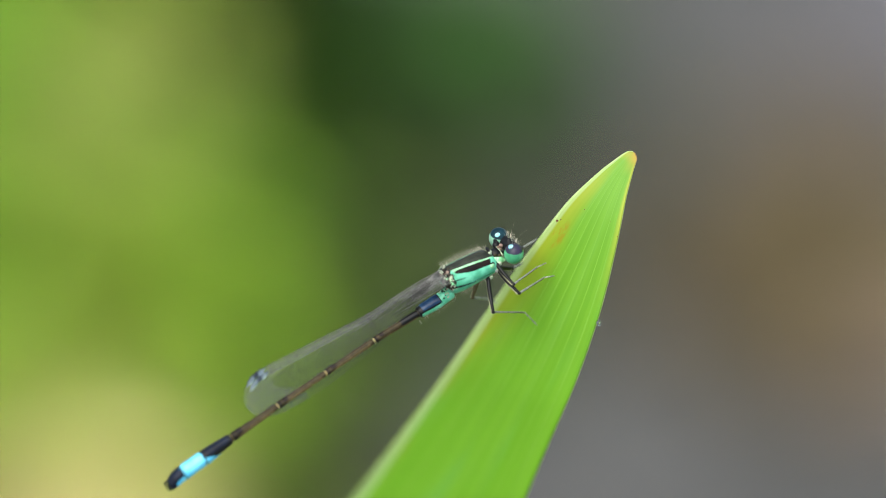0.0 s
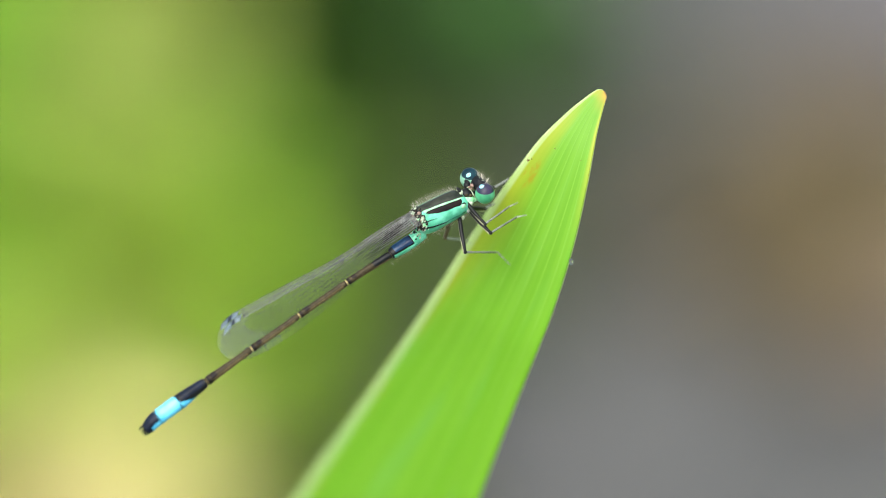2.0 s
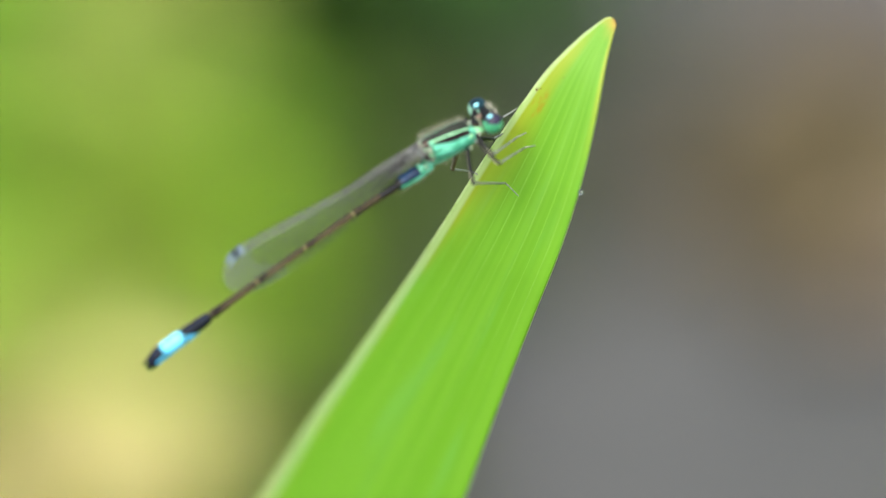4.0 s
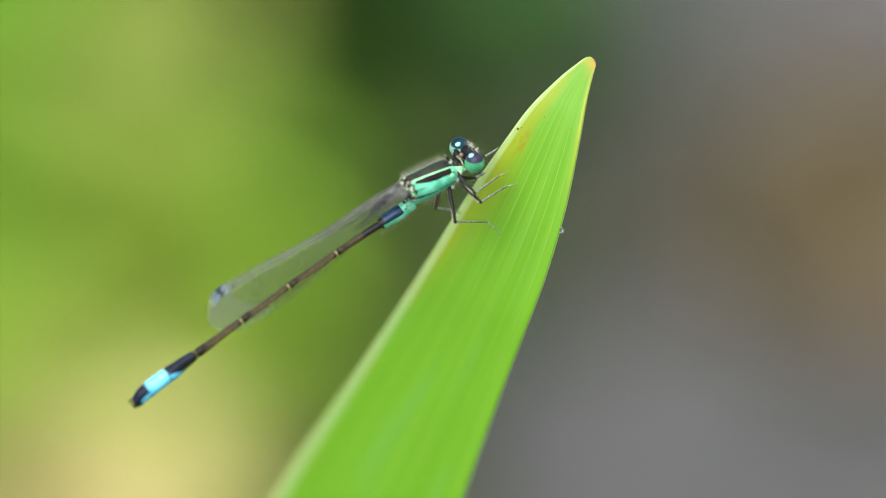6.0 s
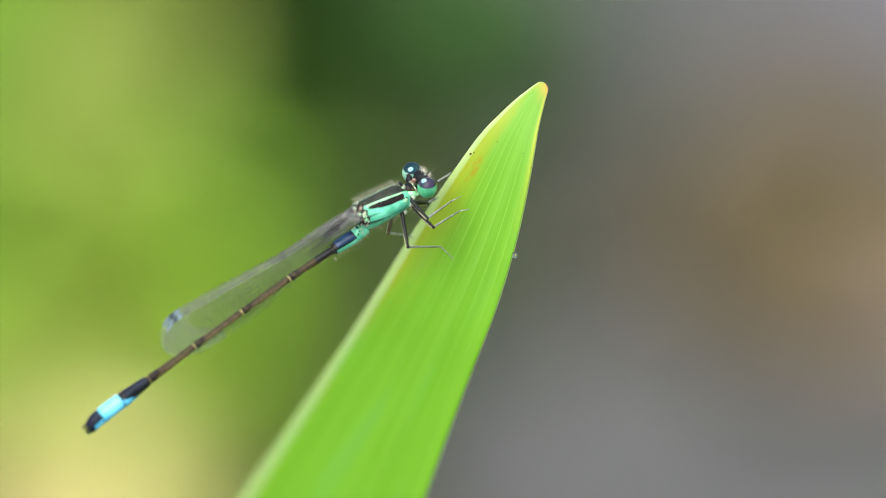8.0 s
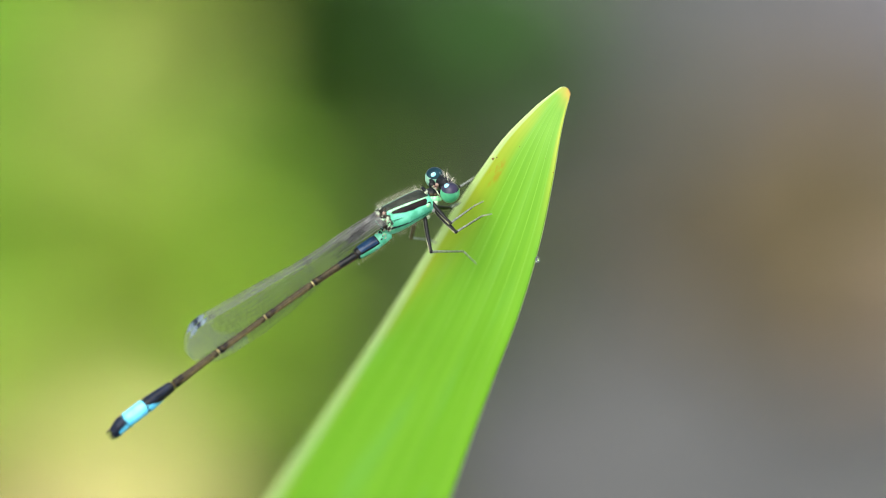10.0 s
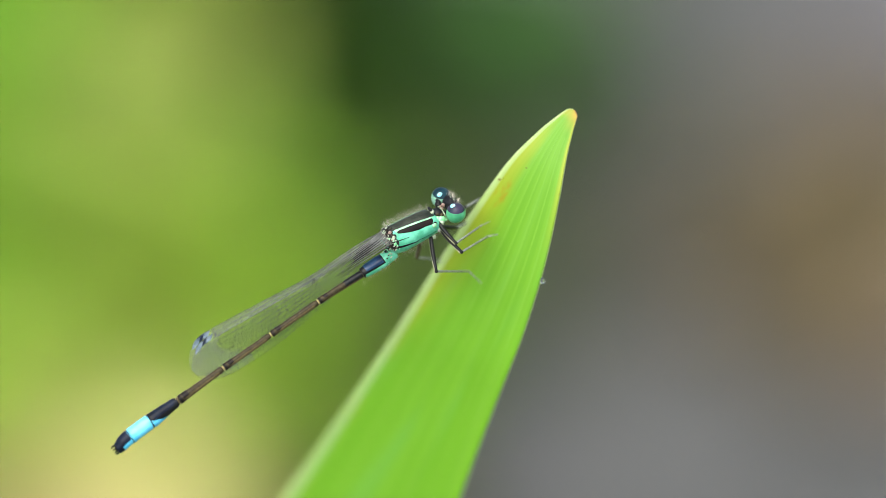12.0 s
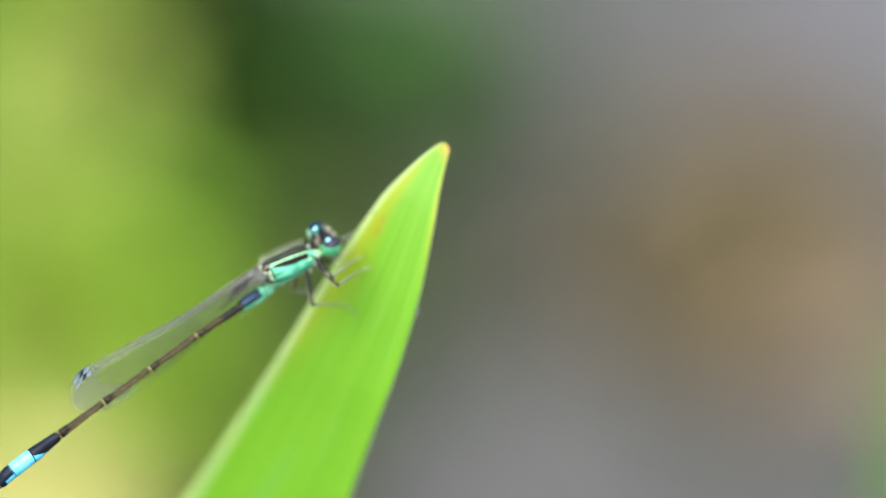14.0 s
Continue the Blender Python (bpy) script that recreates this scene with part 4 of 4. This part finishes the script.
        return tilt @ (Vector((0.15 + 0.46 * math.cos(a), y, 0.05 + 0.46 * math.sin(a))) * MM), tilt.to_3x3() @ way
    hairs(bm, on_head, 150, 0.60, 8, 0.5)
    tagged(part("face_hairs", bm, HAIR, head, "fine brownish hairs"), kind="stuff")
    # abdomen
    ab = part("abdomen", segment(-2.3, -3.75, 0.52, 0.50, 0.02), TURQUOISE, fly, "long thin bronze abdomen with a blue tip")
    part("abdomen_ring", segment(-3.76, -5.08, 0.50, 0.42, 0.03), TURQUOISE, ab, "turquoise front ring of the abdomen")
    part("ring_back_edge", band(-3.36, -5.12, 0.525, 0.435, -66, 78, 0.040, 20, 14), BLACK, ab, "black rim of the blue patch")
    part("ring_back", band(-3.46, -5.00, 0.53, 0.445, -58, 67, 0.058, 20, 14), STEEL, ab, "steel-blue patch on the back")
    r = random.Random(12)
    for k in range(24):
        bm = bmesh.new()
        q = r.uniform(0.04, 0.09)
        blob(bm, ring_point(r.uniform(-3.15, -2.45), r.uniform(-30, 92), 0.53), (q * 1.3 * MM, q * MM, q * MM), (r.uniform(0, 90), 0, 0), 8, 10)
        part("base_knob", bm, (PALE, BLACK, STRIPE, BLACK, PALE)[k % 5], ab)
    part("ring_edge", segment(-5.08, -5.22, 0.42, 0.38, 0.03, 4), BLACK, ab)
    joints = [-5.22, -9.1, -13.3, -17.5, -21.5]
    rad = [0.275, 0.225, 0.215, 0.228, 0.30]
    for k in range(4):
        a, b = joints[k], joints[k + 1]
        seg = part("abdomen_segment", segment(a, b + 0.16, rad[k], rad[k + 1], 0.05), BRONZE, ab, "dark bronze segment")
        part("segment_belly", band(a - 0.25, b + 0.5, rad[k] + 0.01, rad[k + 1] + 0.01, 94 if k == 0 else 62, 266 if k == 0 else 298, 0.012), BROWN_LOW, seg, "tan underside")
        part("segment_shade", band(b + 0.95, b + 0.45, rad[k + 1] + 0.006, rad[k + 1] + 0.018, -75, 75, 0.012, 8, 20), UMBER, seg, "brown-black rear of the segment")
        part("segment_end", band(b + 0.48, b + 0.17, rad[k + 1] + 0.012, rad[k + 1] + 0.045, 0, 360, 0.014, 8, 28), UMBER, seg, "brown-black end of the segment")
        if k == 0:
            part("segment_front", band(a - 0.05, a - 1.5, 0.278, 0.260, -80, 100, 0.02, 12, 16), BLACK, seg, "black front of the segment")
        part("joint_ring", segment(b + 0.115, b + 0.035, rad[k + 1] * 0.98, rad[k + 1] * 0.92, 0.03, 4), RING if k < 3 else BROWN_LOW, ab, "straw-yellow joint ring")
    s7 = part("abdomen_segment", segment(-21.52, -23.92, 0.37, 0.55, 0.03), BLACK, ab, "black segment with a blue underside")
    part("segment_back", band(-21.6, -23.88, 0.37, 0.55, -70, 62, 0.02), STEEL_DARK, s7)
    for s in (1, -1):
        part("blue_wedge", band(-21.9, -23.88, 0.41, 0.55, s * 50, s * 178, 0.05, 16, 12, -1.45), BLUE, s7, "blue wedge on the underside")
    part("blue_joint", segment(-23.88, -23.97, 0.555, 0.555, 0.0, 4), STEEL_DARK, ab, "thin dark joint line")
    part("blue_segment", segment(-23.96, -25.72, 0.56, 0.57, 0.025, 18, 36), BLUE, ab, "bright sky-blue segment")
    part("blue_joint", segment(-25.70, -25.78, 0.572, 0.560, 0.0, 4), STEEL_DARK, ab, "thin dark joint line")
    s9 = part("abdomen_segment", segment(-25.74, -26.62, 0.55, 0.50, 0.02), BLUE, ab, "blue and black segment")
    part("segment_back", band(-25.80, -26.66, 0.555, 0.51, -80, 76, 0.03), STEEL_DARK, s9, "black back")
    part("tail_end", segment(-26.56, -27.0, 0.52, 0.40, 0.02), STEEL_DARK, ab, "black tail end")
    for s in (1, -1):
        bm = bmesh.new()
        p0 = ring_point(-26.95, 40 * s, 0.25)
        tube(bm, [p0, p0 + Vector((-0.25, -s * 0.05, 0.06)) * MM, p0 + Vector((-0.42, s * 0.03, -0.02)) * MM], [0.09 * MM, 0.07 * MM, 0.02 * MM], 8)
        part("claw", bm, BLACK, ab)
        bm = bmesh.new()
        p0 = ring_point(-26.95, 150 * s, 0.25)
        tube(bm, [p0, p0 + Vector((-0.22, 0, -0.08)) * MM, p0 + Vector((-0.36, s * 0.02, -0.05)) * MM], [0.08 * MM, 0.06 * MM, 0.015 * MM], 8)
        part("claw", bm, BLACK, ab)
    bm = bmesh.new()

    def on_belly(q):
        x, phi = q.uniform(-5.6, -2.2), q.uniform(90, 180)
        a = radians(phi)
        return ring_point(x, phi, 0.5), Vector((-0.2, -math.sin(a), math.cos(a)))
    hairs(bm, on_belly, 110, 0.45, 9, 0.45)
    tagged(part("belly_hairs", bm, HAIR, ab, "fine pale hairs"), kind="stuff")
    # legs
    build_leg("fore", fly, [(1.40, -0.55, 0.0), (1.47, -2.54, -1.02), (4.12, -0.38, -2.78), (4.89, -0.09, -3.17)], 0.124)
    build_leg("middle", fly, [(1.30, -0.60, -0.5), (1.44, -3.03, -1.6), (4.21, -0.68, -3.73), (4.92, -0.65, -4.13)], 0.130)
    build_leg("hind_r", fly, [(0.42, -0.70, -0.7), (-0.75, -2.5, -2.2), (1.88, -0.46, -5.67), (2.27, -0.49, -7.16)], 0.13)
    build_leg("hind_left", fly, [(0.30, 0.40, -0.8), (-0.63, 1.81, -3.69), (0.86, 2.85, -5.82), (1.08, 2.9, -6.33)], 0.14, BROWN_LOW)
    build_leg("mid_left", fly, [(1.10, 0.30, -0.7), (2.86, 1.45, -3.16), (3.64, 1.91, -3.67), (3.96, 2.02, -3.76)], 0.14)
    build_leg("fore_left", fly, [(1.5, 0.4, -0.2), (4.2, 1.52, -2.09), (5.15, 1.58, -2.23), (5.48, 1.64, -2.24)], 0.13)
    # wings
    build_wing(fly, (-2.0, 0.42, 0.72), 2.1, 0.0, 1.0, 1)
    build_wing(fly, (-2.2, 0.56, 0.64), 1.7, -0.6, 0.985, 2, 0.012)
    build_wing(fly, (-2.0, 0.74, 0.66), 2.5, -0.6, 1.0, 3)
    build_wing(fly, (-2.2, 0.90, 0.58), 2.0, -1.4, 0.985, 4, 0.010)
    return fly


damselfly = build_damselfly()


# ---- the garden behind ----
def leaf_shape(name, length, width, cup, material):
    bm = bmesh.new()

    def p(i, j):
        w = width * math.sin(math.pi * min(1, 0.03 + 0.97 * i)) ** 0.8 * (1 - 0.35 * i)
        y = (j - 0.5) * w
        rib = -0.0005 * math.exp(-((j - 0.5) / 0.05) ** 2)
        wave = 0.02 * length * math.sin(9 * i + 4 * j) * abs(2 * j - 1)
        return Vector((length * i, y, cup * length * (math.sin(2.2 * i) * 0.5 - i * i * 0.4) + 0.35 * (abs(y) ** 1.3) * width ** -0.3 + rib + wave))
    sheet(bm, p, 12, 8)
    bmesh.ops.solidify(bm, geom=bm.faces[:], thickness=0.0005)
    return finish(bm, name, material)


def build_plant(name, label, category, spots, material, length, width, seed, tilt=(10, 45), group=""):
    """A low plant: a short root stock and, at each spot (x, y, z), a leaf on a stalk from it."""
    r = random.Random(seed)
    cx = sum(s[0] for s in spots) / len(spots)
    cy = sum(s[1] for s in spots) / len(spots)
    base = Vector((cx, cy, ground_height(cx, cy)))
    thing = new(name)
    thing.location = base
    tagged(thing, label, category, group)
    shapes = [leaf_shape(name + "_leaf", length * k, width * k, c, material) for k, c in ((0.8, 0.2), (1.0, 0.35), (1.15, 0.1))]
    for s in spots:
        top = Vector(s) - base
        foot = Vector((top.x * 0.35, top.y * 0.35, 0))
        bm = bmesh.new()
        tube(bm, [foot, foot.lerp(top, 0.5) + Vector((0, 0, 0.15 * top.z)), top], [0.0016, 0.0012, 0.0008], 5)
        part("stalk", bm, material, thing)
    for s in spots:
        ob = new("leaf", r.choice(shapes))
        ob.parent = thing
        ob.matrix_basis = Matrix.Translation(Vector(s) - base) @ Euler((radians(r.uniform(-20, 20)), radians(r.uniform(*tilt)) * r.choice((-1, 0.4, 1)), r.uniform(0, 2 * math.pi))).to_matrix().to_4x4() @ Matrix.Translation((-length * 0.45, 0, 0))
    return thing


def scatter(n, x, y, z, seed):
    """n spots, evenly spread over a patch."""
    r = random.Random(seed)
    return [(x[0] + (x[1] - x[0]) * ((k * 0.6180339887 + 0.13) % 1), y[0] + (y[1] - y[0]) * (k + r.random()) / n, r.uniform(*z)) for k in range(n)]


def ellipse(n, cx, cy, rx, ry, z, seed):
    """n spots, evenly spread over an oval clump."""
    r = random.Random(seed)
    spots = []
    for k in range(n):
        d, a = math.sqrt((k + 0.5) / n), 2.399963 * k
        spots.append((cx + rx * d * math.cos(a), cy + ry * d * math.sin(a), r.uniform(*z)))
    return spots


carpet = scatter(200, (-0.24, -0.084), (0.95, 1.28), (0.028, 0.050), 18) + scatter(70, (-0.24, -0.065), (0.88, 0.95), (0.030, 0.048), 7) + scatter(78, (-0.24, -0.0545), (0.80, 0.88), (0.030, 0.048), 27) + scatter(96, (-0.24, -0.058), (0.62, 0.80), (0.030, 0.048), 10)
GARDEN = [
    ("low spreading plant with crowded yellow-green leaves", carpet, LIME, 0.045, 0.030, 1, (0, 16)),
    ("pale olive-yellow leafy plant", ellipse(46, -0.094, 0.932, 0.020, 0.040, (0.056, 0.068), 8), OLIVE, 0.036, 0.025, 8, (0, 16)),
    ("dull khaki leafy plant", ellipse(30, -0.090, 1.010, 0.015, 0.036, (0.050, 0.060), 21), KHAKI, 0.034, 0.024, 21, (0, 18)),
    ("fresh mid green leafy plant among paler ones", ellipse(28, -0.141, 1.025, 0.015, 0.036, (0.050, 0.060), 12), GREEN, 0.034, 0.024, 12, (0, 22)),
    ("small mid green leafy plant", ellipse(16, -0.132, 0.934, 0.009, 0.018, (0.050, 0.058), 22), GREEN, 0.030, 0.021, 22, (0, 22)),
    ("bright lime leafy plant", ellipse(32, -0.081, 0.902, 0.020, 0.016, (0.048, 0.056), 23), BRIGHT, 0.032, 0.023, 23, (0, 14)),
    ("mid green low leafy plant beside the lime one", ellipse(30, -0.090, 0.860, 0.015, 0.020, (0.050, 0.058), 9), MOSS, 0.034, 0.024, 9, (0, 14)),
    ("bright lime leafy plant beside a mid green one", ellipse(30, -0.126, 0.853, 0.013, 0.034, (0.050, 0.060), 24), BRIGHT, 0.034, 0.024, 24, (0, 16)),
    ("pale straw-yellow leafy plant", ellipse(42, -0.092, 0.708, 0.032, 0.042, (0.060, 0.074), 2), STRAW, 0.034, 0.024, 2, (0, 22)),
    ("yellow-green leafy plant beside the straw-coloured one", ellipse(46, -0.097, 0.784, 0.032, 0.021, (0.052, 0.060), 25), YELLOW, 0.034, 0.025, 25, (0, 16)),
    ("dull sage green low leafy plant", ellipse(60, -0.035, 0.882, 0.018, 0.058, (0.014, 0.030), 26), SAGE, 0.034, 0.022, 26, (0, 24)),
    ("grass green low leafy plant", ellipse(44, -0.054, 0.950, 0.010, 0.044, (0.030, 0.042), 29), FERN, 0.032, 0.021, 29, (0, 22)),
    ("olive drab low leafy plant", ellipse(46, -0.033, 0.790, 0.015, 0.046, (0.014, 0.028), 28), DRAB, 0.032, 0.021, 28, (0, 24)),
    # nothing shades this one; its dark leaf colour stands in for shade
    ("dark green leafy plant with shade put into its leaf colour", ellipse(120, -0.053, 1.060, 0.024, 0.130, (0.012, 0.035), 3), SHADED_GREEN, 0.040, 0.026, 3, (0, 40)),
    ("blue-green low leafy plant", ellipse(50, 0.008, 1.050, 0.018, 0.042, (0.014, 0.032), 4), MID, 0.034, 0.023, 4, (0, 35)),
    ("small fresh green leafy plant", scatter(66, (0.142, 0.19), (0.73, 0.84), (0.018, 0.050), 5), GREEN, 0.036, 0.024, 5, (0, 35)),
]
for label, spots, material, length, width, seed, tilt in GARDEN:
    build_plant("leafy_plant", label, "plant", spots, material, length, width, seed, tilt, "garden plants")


def build_mound(name, label, category, x, y, rx, ry, h, material, seed):
    bm = bmesh.new()

    def p(i, j):
        a = 2 * math.pi * j
        k = i * (1 + 0.16 * noise.noise((math.cos(a) * 1.3 + seed, math.sin(a) * 1.3, seed)))
        px, py = x + rx * k * math.cos(a), y + ry * k * math.sin(a)
        z = h * (1 - i * i) - 0.006 * i ** 4 + 0.25 * h * noise.noise((px * 40, py * 40, seed)) * (1 - i)
        return (px - x, py - y, z + ground_height(px, py) - ground_height(x, y))
    sheet(bm, p, 14, 40, True)
    bmesh.ops.reverse_faces(bm, faces=bm.faces[:])
    ob = new(name, finish(bm, name, material))
    ob.location = (x, y, ground_height(x, y))
    return tagged(ob, label, category)


# mound added to carry the painted shade in the middle of the ground
build_mound("soil_mound", "low mound of dark greenish soil with shade put into its colour", "soil", -0.002, 1.055, 0.069, 0.165, 0.010, SHADED_SOIL, 2)
# narrow ridge added as the shadowed strip, dark by colour alone
build_mound("soil_mound", "low ridge of dark grey soil painted as a shadowed strip", "soil", 0.034, 1.000, 0.022, 0.100, 0.012, SHADOW_SOIL, 3)
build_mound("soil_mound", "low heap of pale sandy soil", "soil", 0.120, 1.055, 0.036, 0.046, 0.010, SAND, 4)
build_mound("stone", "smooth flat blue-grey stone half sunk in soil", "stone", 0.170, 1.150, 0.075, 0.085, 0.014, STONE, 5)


def build_litter():
    r = random.Random(11)
    shapes = [leaf_shape("dry_leaf", 0.034 * k, 0.020 * k, c, LITTER) for k, c in ((0.8, 0.5), (1, 0.3), (1.2, 0.7))]
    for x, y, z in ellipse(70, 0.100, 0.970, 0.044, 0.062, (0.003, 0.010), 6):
        ob = new("dry_leaf", r.choice(shapes))
        ob.matrix_basis = Matrix.Translation((x, y, ground_height(x, y) + 0.002)) @ Euler((0, 0, r.uniform(0, 6.28))).to_matrix().to_4x4()
        tagged(ob, "curled brown dead leaf lying on grey soil", "dead leaf", "leaf litter")
    pale = foliage("pale_litter", (0.33, 0.25, 0.18), (0.43, 0.34, 0.26), rough=0.8, trans=0.1)
    shapes = [leaf_shape("dry_leaf", 0.030 * k, 0.018 * k, c, pale) for k, c in ((0.8, 0.5), (1.1, 0.3))]
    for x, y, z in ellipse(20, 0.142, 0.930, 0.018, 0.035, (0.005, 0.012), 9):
        ob = new("dry_leaf", r.choice(shapes))
        ob.matrix_basis = Matrix.Translation((x, y, ground_height(x, y) + 0.006)) @ Euler((0, 0, r.uniform(0, 6.28))).to_matrix().to_4x4()
        tagged(ob, "pale pinkish-tan dead leaf lying on grey soil", "dead leaf", "leaf litter")


build_litter()
